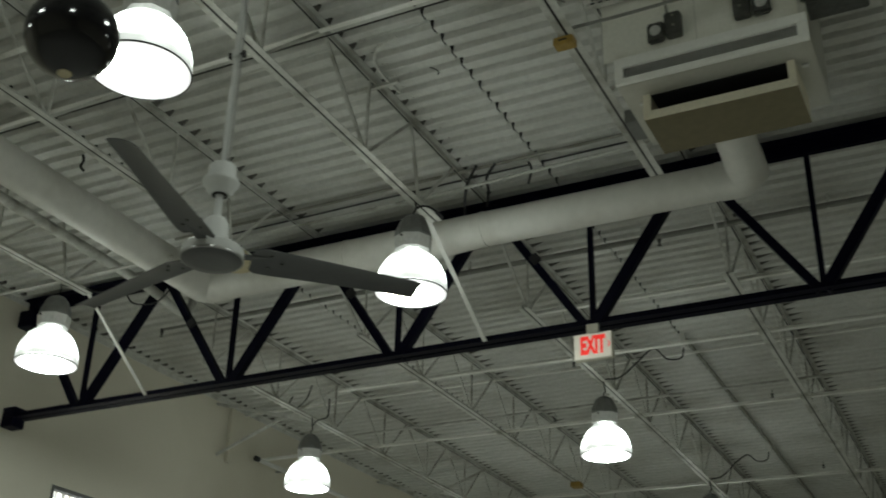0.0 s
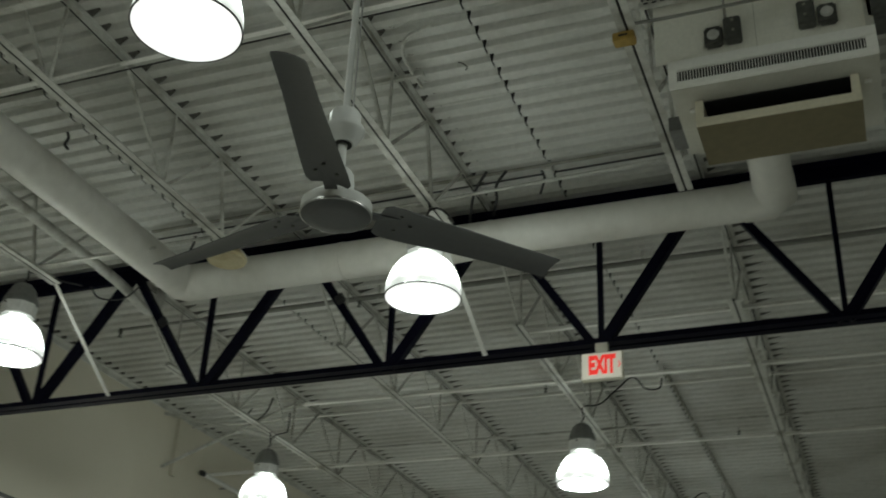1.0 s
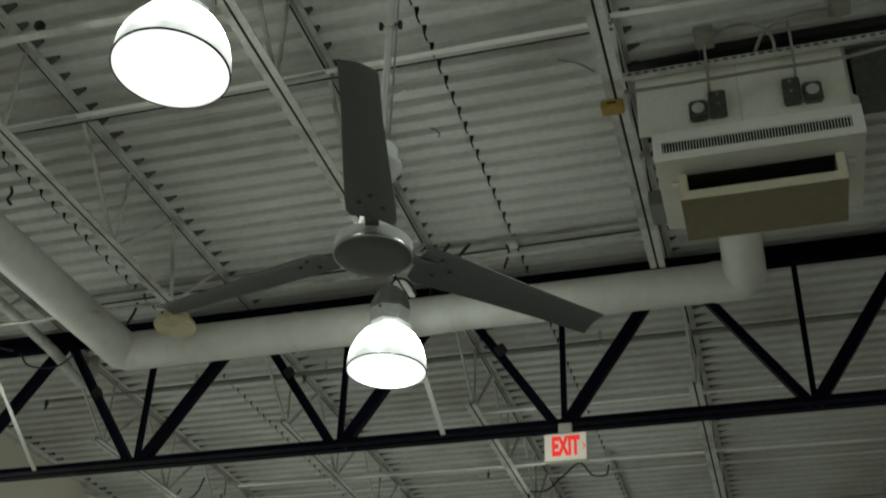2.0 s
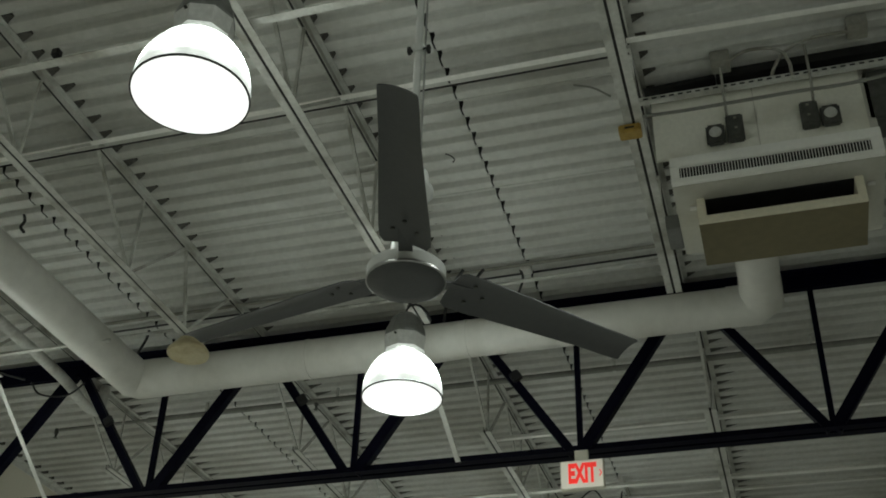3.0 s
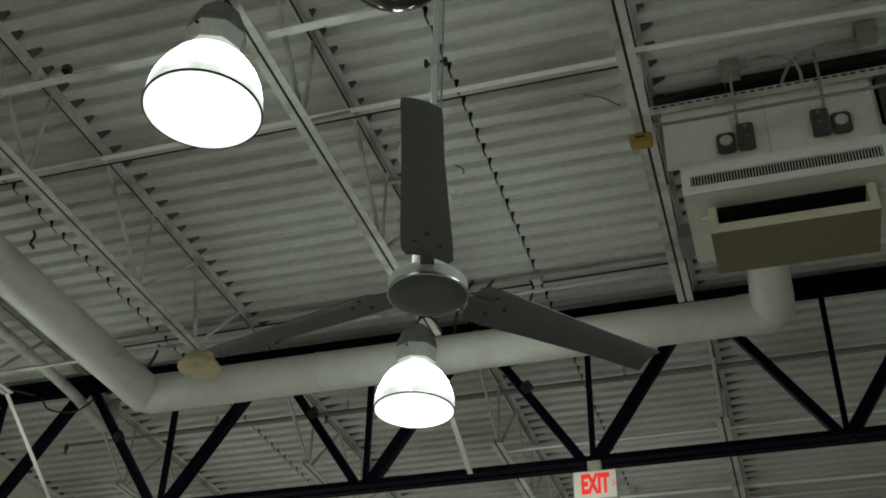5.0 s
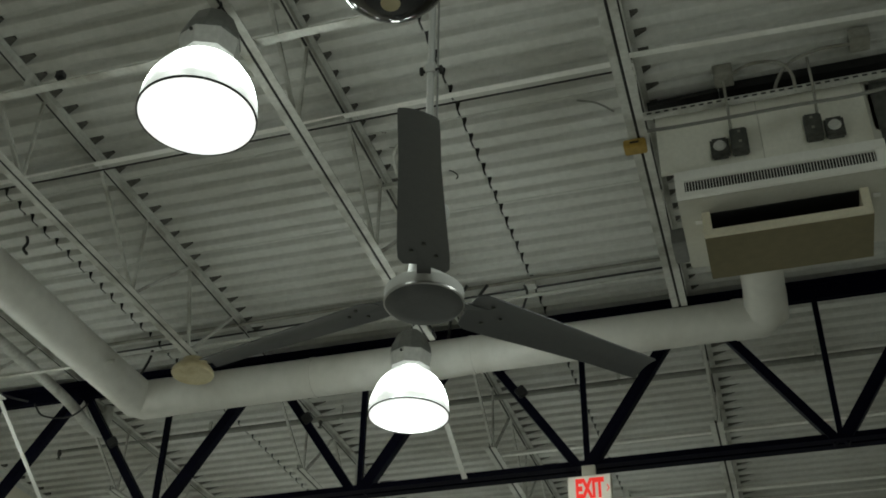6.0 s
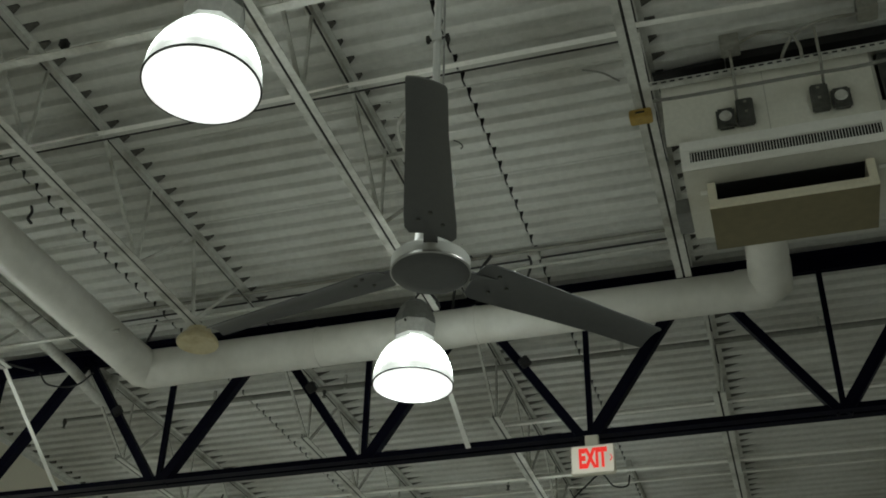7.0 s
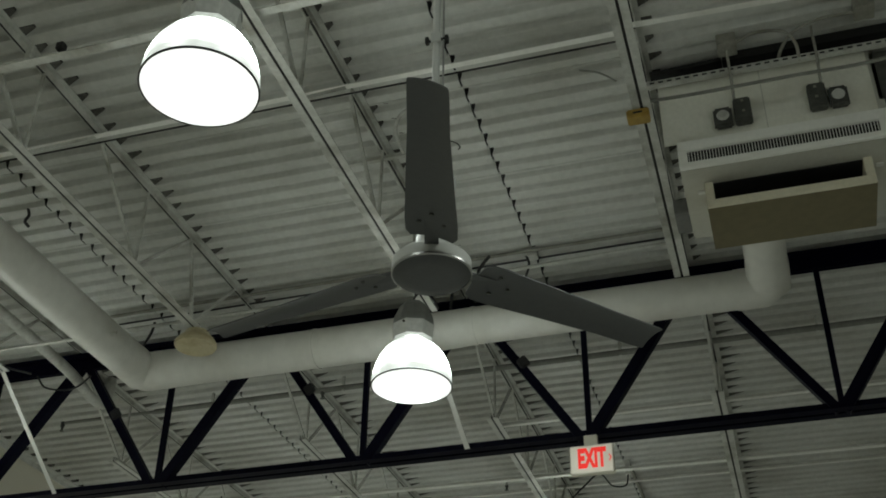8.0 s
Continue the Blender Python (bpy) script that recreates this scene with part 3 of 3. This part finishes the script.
cord([(-7.34, 7.62, 6.0), (-7.24, 7.62, 5.88), (-7.06, 7.62, 5.83), (-6.92, 7.62, 5.84), (-6.8, 7.62, 5.93)], "black cord drooping below the girder")
cord([(-6.10, 7.36, 6.2), (-6.12, 7.37, 6.12), (-6.16, 7.38, 6.05), (-6.19, 7.38, 5.98)], "short black cord hanging from the deck", 0.011)
cord([(-3.35, 7.13, 6.22), (-3.46, 7.2, 6.12), (-3.52, 7.28, 6.04), (-3.56, 7.36, 5.9)], "black cord hanging beside the joist seat", 0.012)
cord([(-3.2, 7.16, 6.22), (-3.3, 7.22, 6.14), (-3.33, 7.32, 6.08), (-3.38, 7.4, 5.98)], "black cord hanging beside the joist seat", 0.012)
cord([(-2.93, 7.2, 6.2), (-2.92, 7.24, 6.14), (-2.97, 7.3, 6.05)], "short black cord hanging from the deck", 0.01)
cord([(-3.55, 6.5, 5.56), (-3.5, 6.56, 5.6), (-3.48, 6.7, 5.62), (-3.5, 6.85, 5.64)], "black cord at the lamp hook", 0.009)
cord([(-7.07, 6.57, 5.6), (-7.02, 6.7, 5.62), (-6.98, 6.85, 5.64), (-6.9, 7.0, 5.66)], "black cord at the lamp hook", 0.009)
tagged(part("outlet_box", box(-2.93, -2.85, 7.19, 7.27, 6.19, DECK_Z + 0.002, 0.004), WHITE), "pale junction box under the deck", "junction box", "junction boxes")
for y in (11.4, 15.74):
    tagged(part("outlet_box", box(-2.875, -2.82, y - 0.03, y + 0.03, 6.1, DECK_Z + 0.002, 0.004), WHITE), "small white junction box under the deck", "junction box", "junction boxes")

# ---------------------------------------------------------------- ceiling fan
FX, FY, FZ = -2.174, 2.615, 3.160
fan = thing("ceiling_fan", (FX, FY, FZ), "white three-bladed industrial ceiling fan on a long downrod", "ceiling fan")
c = (FX, FY, FZ)
# cover and blades take the dark underside colour, the housing stays white
part("motor_cover", lathe([(0.012, -0.004), (0.06, -0.003), (0.094, 0.0), (0.1, 0.006), (0.1, 0.012)], c, 48, cap_first=True), BLADE, fan, "bottom cover coloured as dark as its shaded underside", True)
part("motor_housing", lathe([(0.1, 0.012), (0.102, 0.018), (0.102, 0.042), (0.094, 0.05), (0.056, 0.06), (0.048, 0.07), (0.041, 0.14), (0.032, 0.155), (0.016, 0.16)], c, 48, True, True), FAN_WHITE, fan, smooth=True)
part("trim_ring", lathe([(0.1, 0.004), (0.1035, 0.006), (0.1035, 0.012), (0.1, 0.014)], c, 48), STEEL, fan, "chrome trim ring", True)
part("downrod", tube([(FX, FY, FZ + 0.13), (FX, FY, FZ + 0.3)], 0.0135, 16), FAN_WHITE, fan, smooth=True)
part("canopy", lathe([(0.014, 0.268), (0.026, 0.266), (0.027, 0.246), (0.034, 0.246), (0.037, 0.254), (0.046, 0.262), (0.052, 0.276), (0.060, 0.286), (0.0615, 0.294), (0.060, 0.302), (0.052, 0.306), (0.047, 0.309), (0.0465, 0.350), (0.042, 0.357), (0.014, 0.36)], c, 40, True, True), FAN_WHITE, fan, smooth=True)
# black ring draws the shade inside the canopy's bottom recess
part("recess_shade", lathe([(0.0265, 0.2465), (0.0265, 0.2435), (0.0145, 0.2435)], c, 24), GAP, fan, "black ring painted as the shaded recess round the rod", True)
part("hanger_rod", tube([(FX, FY, FZ + 0.37), (FX, FY, DECK_Z)], 0.0108, 16), FAN_WHITE, fan, smooth=True)
part("bolt", tube([(FX - 0.032, FY, FZ + 0.815), (FX + 0.034, FY, FZ + 0.815)], 0.0045, 8), GAP, fan, "dark through bolt")
part("bolt_head", box(FX - 0.034, FX - 0.024, FY - 0.007, FY + 0.007, FZ + 0.806, FZ + 0.83, 0.001), GAP, fan)
part("bolt_head", box(FX + 0.026, FX + 0.036, FY - 0.007, FY + 0.007, FZ + 0.798, FZ + 0.824, 0.001), GAP, fan)
part("clamp", box(FX - 0.014, FX + 0.014, FY - 0.014, FY + 0.014, FZ + 0.80, FZ + 0.835, 0.002), FAN_WHITE, fan)
part("safety_cable", tube(bend([(FX + 0.022, FY, FZ + 0.36), (FX + 0.021, FY, FZ + 0.8), (FX + 0.017, FY, FZ + 1.6), (FX + 0.015, FY, DECK_Z)]), 0.003, 6), STEEL, fan)


def blade(theta):
    bm = bmesh.new()
    tilt = radians(14)
    prof = [(0.13, -0.054, 0.054), (0.15, -0.066, 0.066), (0.2, -0.067, 0.066), (0.35, -0.061, 0.056), (0.55, -0.052, 0.044), (0.67, -0.050, 0.042), (0.708, -0.049, 0.040), (0.713, -0.046, 0.037)]
    grid = []
    for r, a, b in prof:
        row = []
        for k in range(7):
            s = a + (b - a) * k / 6
            camber = 0.008 * (1 - (2 * k / 6 - 1) ** 2)
            rr = r - 0.1 * (s - a) * max(0.0, min(1.0, (r - 0.6) / 0.1))
            row.append((rr, s * math.cos(tilt), -s * math.sin(tilt) + camber + 0.03 - 0.01 * (r / 0.72) ** 2))
        grid.append(row)
    for dz in (0.0, 0.003):
        vs = [[bm.verts.new((r, s, z + dz)) for r, s, z in row] for row in grid]
        for i in range(len(vs) - 1):
            for k in range(6):
                bm.faces.new((vs[i][k], vs[i + 1][k], vs[i + 1][k + 1], vs[i][k + 1]))
        if dz == 0.0:
            low = vs
    edge = lambda v: [r[0] for r in v] + v[-1][1:] + [r[6] for r in v[::-1]][1:] + v[0][::-1][1:-1]
    la, lb = edge(low), edge(vs)
    for k in range(len(la)):
        bm.faces.new((la[k], la[(k + 1) % len(la)], lb[(k + 1) % len(la)], lb[k]))
    turn = Matrix.Translation(c) @ Matrix.Rotation(radians(theta), 4, "Z")
    bmesh.ops.transform(bm, verts=bm.verts, matrix=turn)
    ob = part("blade", bm, BLADE, fan, "sheet metal blade coloured as dark as its shaded underside", True)
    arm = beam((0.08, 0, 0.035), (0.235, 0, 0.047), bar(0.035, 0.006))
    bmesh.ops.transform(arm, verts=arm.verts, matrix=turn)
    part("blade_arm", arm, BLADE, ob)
    for r, s in ((0.19, -0.03), (0.19, 0.03), (0.23, 0.0)):
        b = lathe([(0.006, 0.0), (0.005, -0.004)], (r, s, 0.034 - s * math.sin(tilt)), 8, False, True)
        bmesh.ops.transform(b, verts=b.verts, matrix=turn)
        part("screw", b, DARK, ob)


for a in (-73, 47, 167):
    blade(a)

# ---------------------------------------------------------------- black dome pendant
BX, BY, BZ = -1.947, 1.685, 3.356
ball = thing("dome_camera", (BX, BY, BZ), "glossy black round security dome on a pole", "security camera")
part("dome", lathe([(0.119 * math.cos(radians(a)) + 0.0005, 0.119 * math.sin(radians(a))) for a in range(-90, 61, 10)], (BX, BY, BZ), 40, True, True), GLOSS, ball, smooth=True)
# small cream disc at the lowest point of the dome
part("bottom_spot", lathe([(0.02, 0.004), (0.018, -0.002), (0.005, -0.003)], (BX, BY, BZ - 0.1185), 20, True, True), IVORY, ball, "cream spot at the bottom of the dome", True)
part("neck", lathe([(0.06, 0.095), (0.052, 0.15), (0.03, 0.19)], (BX, BY, BZ), 24, True, True), DARK, ball, smooth=True)
part("pole", tube([(BX, BY, BZ + 0.18), (BX, BY, DECK_Z)], 0.02, 16), WHITE, ball, smooth=True)

# ---------------------------------------------------------------- exit sign
ex = thing("exit_sign", (-2.615, 7.70, 4.75), "white exit sign with lit red letters under the girder", "exit sign")
part("housing", box(-2.77, -2.46, 7.68, 7.73, 4.645, 4.86, 0.008), SIGN, ex)
part("face", box(-2.762, -2.468, 7.6775, 7.6795, 4.653, 4.852), FACE, ex, "lit cream face")
part("mount", box(-2.665, -2.57, 7.685, 7.725, 4.858, 4.936, 0.003), SIGN, ex)
fc = bpy.data.curves.new("letters", "FONT")
fc.body, fc.size, fc.align_x, fc.align_y, fc.extrude, fc.offset = "EXIT", 0.172, "CENTER", "CENTER", 0.002, 0.0085
tmp = bpy.data.objects.new("letters", fc)
scene.collection.objects.link(tmp)
bpy.context.view_layer.update()
me = bpy.data.meshes.new_from_object(tmp.evaluated_get(bpy.context.evaluated_depsgraph_get()))
bpy.data.objects.remove(tmp)
lb = bmesh.new()
lb.from_mesh(me)
bmesh.ops.transform(lb, verts=lb.verts, matrix=pose(-2.614, 7.6745, 4.752, 90, 0, 0) @ Matrix.Diagonal((0.56, 1.1, 1, 1)))
part("letters", lb, RED, ex, "red glowing letters")
chev = bmesh.new()
add_beam(chev, (-2.492, 7.675, 4.775), (-2.478, 7.675, 4.752), bar(0.006, 0.004), (0, 1, 0))
add_beam(chev, (-2.492, 7.675, 4.729), (-2.478, 7.675, 4.752), bar(0.006, 0.004), (0, 1, 0))
part("chevron", chev, RED, ex, "faint red direction mark")

# ---------------------------------------------------------------- air conditioner
ac = thing("air_conditioner", (-1.1, 5.5, 5.49), "white ceiling air conditioner with slotted grille and tan outlet box", "air conditioner")
AX0, AX1, AY, AZ = -1.665, -0.53, 5.48, 5.49
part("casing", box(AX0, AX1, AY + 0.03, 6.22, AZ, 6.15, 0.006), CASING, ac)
fp = bmesh.new()
GX0, GX1, GZ0, GZ1 = -1.615, -0.59, 5.525, 5.605
add_box(fp, AX0, AX1, AY, AY + 0.028, AZ - 0.004, GZ0, 0.003)
add_box(fp, AX0, AX1, AY, AY + 0.028, GZ1, 5.672, 0.003)
add_box(fp, AX0, GX0, AY + 0.001, AY + 0.028, GZ0, GZ1)
add_box(fp, GX1, AX1, AY + 0.001, AY + 0.028, GZ0, GZ1)
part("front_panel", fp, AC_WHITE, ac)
part("grille_backing", box(GX0, GX1, AY + 0.022, AY + 0.027, GZ0, GZ1), BLACK, ac)
n = 62
for k in range(n):
    x = GX0 + (k + 0.5) * (GX1 - GX0) / n
    part("slat", box(x - 0.0019, x + 0.0019, AY + 0.016, AY + 0.021, GZ0 + 0.001, GZ1 - 0.001), AC_WHITE, ac)
part("side_plate", box(-1.75, AX0 - 0.002, 5.93, 6.16, 5.5, 5.6, 0.004), BALLAST, ac, "dark grey side plate")
OX0, OX1, OY0, OY1, OZ = -1.548, -0.645, 5.65, 6.09, 5.313
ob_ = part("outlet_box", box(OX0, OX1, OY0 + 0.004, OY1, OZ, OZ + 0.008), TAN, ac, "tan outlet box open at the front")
part("side_board", box(OX0, OX0 + 0.047, OY0, OY1, OZ + 0.009, AZ - 0.001, 0.003), CREAM, ob_)
part("side_board", box(OX1 - 0.047, OX1, OY0, OY1, OZ + 0.009, AZ - 0.001, 0.003), CREAM, ob_)
part("front_lip", box(OX0, OX1, OY0 - 0.003, OY0 + 0.012, OZ - 0.001, OZ + 0.052, 0.003), CREAM, ob_)
part("back_board", box(OX0 + 0.048, OX1 - 0.048, OY1 - 0.03, OY1, OZ + 0.009, AZ - 0.001), BLACK, ob_)
part("lining", box(OX0 + 0.048, OX1 - 0.048, OY0 + 0.013, OY1 - 0.031, OZ + 0.009, OZ + 0.014), BLACK, ob_)
part("lining", box(OX0 + 0.048, OX1 - 0.048, OY0 + 0.02, OY1 - 0.031, AZ - 0.008, AZ - 0.002), BLACK, ob_)
for x in (-1.57, -0.6):
    part("bracket", box(x - 0.02, x + 0.02, 5.72, 5.75, AZ - 0.012, AZ - 0.001, 0.002), WHITE, ac)

# white board above the unit, with two sounders on it
board = thing("mounting_board", (-1.15, 5.5, 5.68), "white mounting board above the air conditioner", "board")
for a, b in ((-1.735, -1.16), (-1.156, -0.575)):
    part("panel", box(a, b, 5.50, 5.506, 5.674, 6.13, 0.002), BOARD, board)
part("slotted_rail", box(-1.80, -0.3, 5.40, 5.44, 6.055, 6.082, 0.002), JOIST, board)
# black strips stand for the shaded gap between board top and deck
part("gap_shade", box(-1.345, 0.3, 5.465, 5.58, 6.198, 6.257), BLACK, board, "black strip painted as the shaded gap under the deck")
part("gap_shade", box(-1.77, -1.35, 5.465, 5.58, 6.193, 6.222, 0.0, Matrix.Rotation(radians(-2.5), 3, "Y")), BLACK, board, "black strip painted as the shaded gap under the deck")
part("top_bar", box(-1.80, 0.3, 5.45, 5.495, 6.105, 6.13, 0.002), WHITE, board)
for k in range(30):
    x = -1.77 + k * 0.05
    part("slot", box(x, x + 0.028, 5.397, 5.3995, 6.062, 6.073), BLACK, board)


def sounder(x, z, mirror):
    s = thing("alarm_unit", (x, 5.49, z), "dark wall unit with a pale round face", "alarm unit", "alarm units")
    part("disc_plate", box(x - 0.052 - mirror * 0.055, x + 0.052 - mirror * 0.055, 5.45, 5.498, z - 0.075, z + 0.06, 0.012), DARK, s)
    part("round_face", tube([(x - mirror * 0.055, 5.449, z - 0.005), (x - mirror * 0.055, 5.435, z - 0.005)], [0.036, 0.028], 24), COLLAR, s, "pale round face", True)
    part("control_box", box(x + mirror * 0.055 - 0.048, x + mirror * 0.055 + 0.048, 5.43, 5.498, z - 0.07, z + 0.09, 0.008), DARK, s)
    for dz in (0.05, -0.02):
        part("button", box(x + mirror * 0.06 - 0.008, x + mirror * 0.06 + 0.008, 5.424, 5.429, z + dz, z + dz + 0.014), DUSTY, s)
    part("conduit", tube([(x + mirror * 0.02, 5.478, z + 0.06), (x + mirror * 0.02, 5.478, 5.9), (x + mirror * 0.02, 5.37, 6.02), (x + mirror * 0.02, 5.36, 6.24)], 0.0085, 10), DUSTY, s, smooth=True)
    return s


sounder(-1.335, 5.79, 1)
sounder(-0.82, 5.80, -1)
tagged(part("control_cabinet", box(-0.565, -0.2, 5.51, 5.7, 5.75, 6.1, 0.008), DARK), "black metal cabinet beside the white board", "cabinet")
pipe(bend([(-1.80, 5.10, 5.69), (-1.5, 5.12, 5.70), (-1.0, 5.15, 5.73), (-0.6, 5.15, 5.73), (-0.1, 5.12, 5.78)]), 0.010, "grey flexible conduit in front of the board", PIPE, "conduit")
tagged(part("junction_box", box(-1.885, -1.765, 5.03, 5.11, 5.545, 5.598, 0.006), YELLOW), "ochre yellow junction box on a joist", "junction box")
tagged(part("outlet_slot", box(-1.85, -1.80, 5.026, 5.0295, 5.565, 5.575), BLACK), "dark slot plate on the yellow junction box", "slot plate")

# bell under the joist
bell = thing("bell", (-5.23, 6.6, 5.45), "round ivory bell hung under a joist", "bell")
part("shell", lathe([(0.145, -0.004), (0.152, 0.01), (0.15, 0.025), (0.125, 0.06), (0.095, 0.09), (0.085, 0.115)], (-5.23, 6.6, 5.455), 36, True, True), IVORY, bell, smooth=True)
part("stem", tube([(-5.23, 6.6, 5.55), (-5.23, 6.6, FOOT_Z + 0.04)], 0.012, 10), STEEL, bell)

# boxes and loops of conduit above the air conditioner
for x, y in ((-1.31, 5.36), (-0.56, 5.27)):
    tagged(part("outlet_box", box(x - 0.055, x + 0.055, y - 0.06, y + 0.06, 6.18, DECK_Z + 0.002, 0.005), DUSTY), "dusty grey junction box above the air conditioner", "junction box", "junction boxes")
pipe(bend([(-1.27, 5.34, 6.2), (-1.15, 5.27, 6.19), (-1.0, 5.28, 6.17), (-0.94, 5.34, 6.12), (-0.93, 5.42, 6.06)]), 0.010, "looped dusty flexible conduit", DUSTY, "conduit")
pipe(bend([(-0.6, 5.27, 6.2), (-0.8, 5.27, 6.2), (-0.95, 5.33, 6.19), (-1.03, 5.45, 6.15), (-1.02, 5.5, 6.11)]), 0.010, "looped dusty flexible conduit", DUSTY, "conduit")

pipe([(-2.83, 11.45, 6.215), (-2.82, 16.0, 6.215), (-2.81, 22.5, 6.215)], 0.02, "dusty conduit along the deck from a junction box", DUSTY, "conduit")
tagged(part("junction_box", box(-5.32, -5.18, 14.45, 14.6, 5.53, 5.598, 0.006), YELLOW), "small ochre yellow junction box under a far joist", "junction box")
for x, y in ((-2.35, 13.6), (-2.33, 17.07), (-4.2, 11.64), (-5.16, 13.5)):
    t = thing("fire_sprinkler", (x, y, 6.2), "small dark fire sprinkler under the deck", "sprinkler", "fire sprinklers")
    part("stem", tube([(x, y, DECK_Z + 0.02), (x, y, 6.2)], 0.012, 8), JOIST, t)
    part("head", lathe([(0.024, 0.0), (0.01, 0.012), (0.014, 0.035), (0.02, 0.05)], (x, y, 6.155), 12, True, True), DARK, t)

# torn deck edge, a wire hook and a dark gap beside the joist
pipe(bend([(-2.17, 5.372, 6.25), (-2.06, 5.41, 6.235), (-1.97, 5.50, 6.225)], 4), 0.006, "thin bent wire under the deck", PIPE, "wire", "wire", "bent wires")
pipe(bend([(-3.10, 5.81, 6.25), (-3.07, 5.82, 6.238), (-3.05, 5.85, 6.225), (-3.065, 5.865, 6.215)], 4), 0.004, "thin bent wire under the deck", GAP, "wire", "wire", "bent wires")

# small fittings on the bracing near the round duct
tagged(part("cable_clip", box(-4.66, -4.615, 3.85, 3.895, 5.702, 5.75, 0.006), CORD), "small black clip on a bracing bar", "clip")
tagged(part("cable_bracket", box(-4.86, -4.82, 3.87, 3.905, 5.702, 5.80, 0.004), JOIST), "small pale steel bracket on a bracing bar", "bracket")
cord([(-6.23, 5.74, DECK_Z + 0.01), (-6.2, 5.73, 6.2), (-6.22, 5.73, 6.15), (-6.18, 5.73, 6.1)], "short black cord hanging from the deck", 0.011)
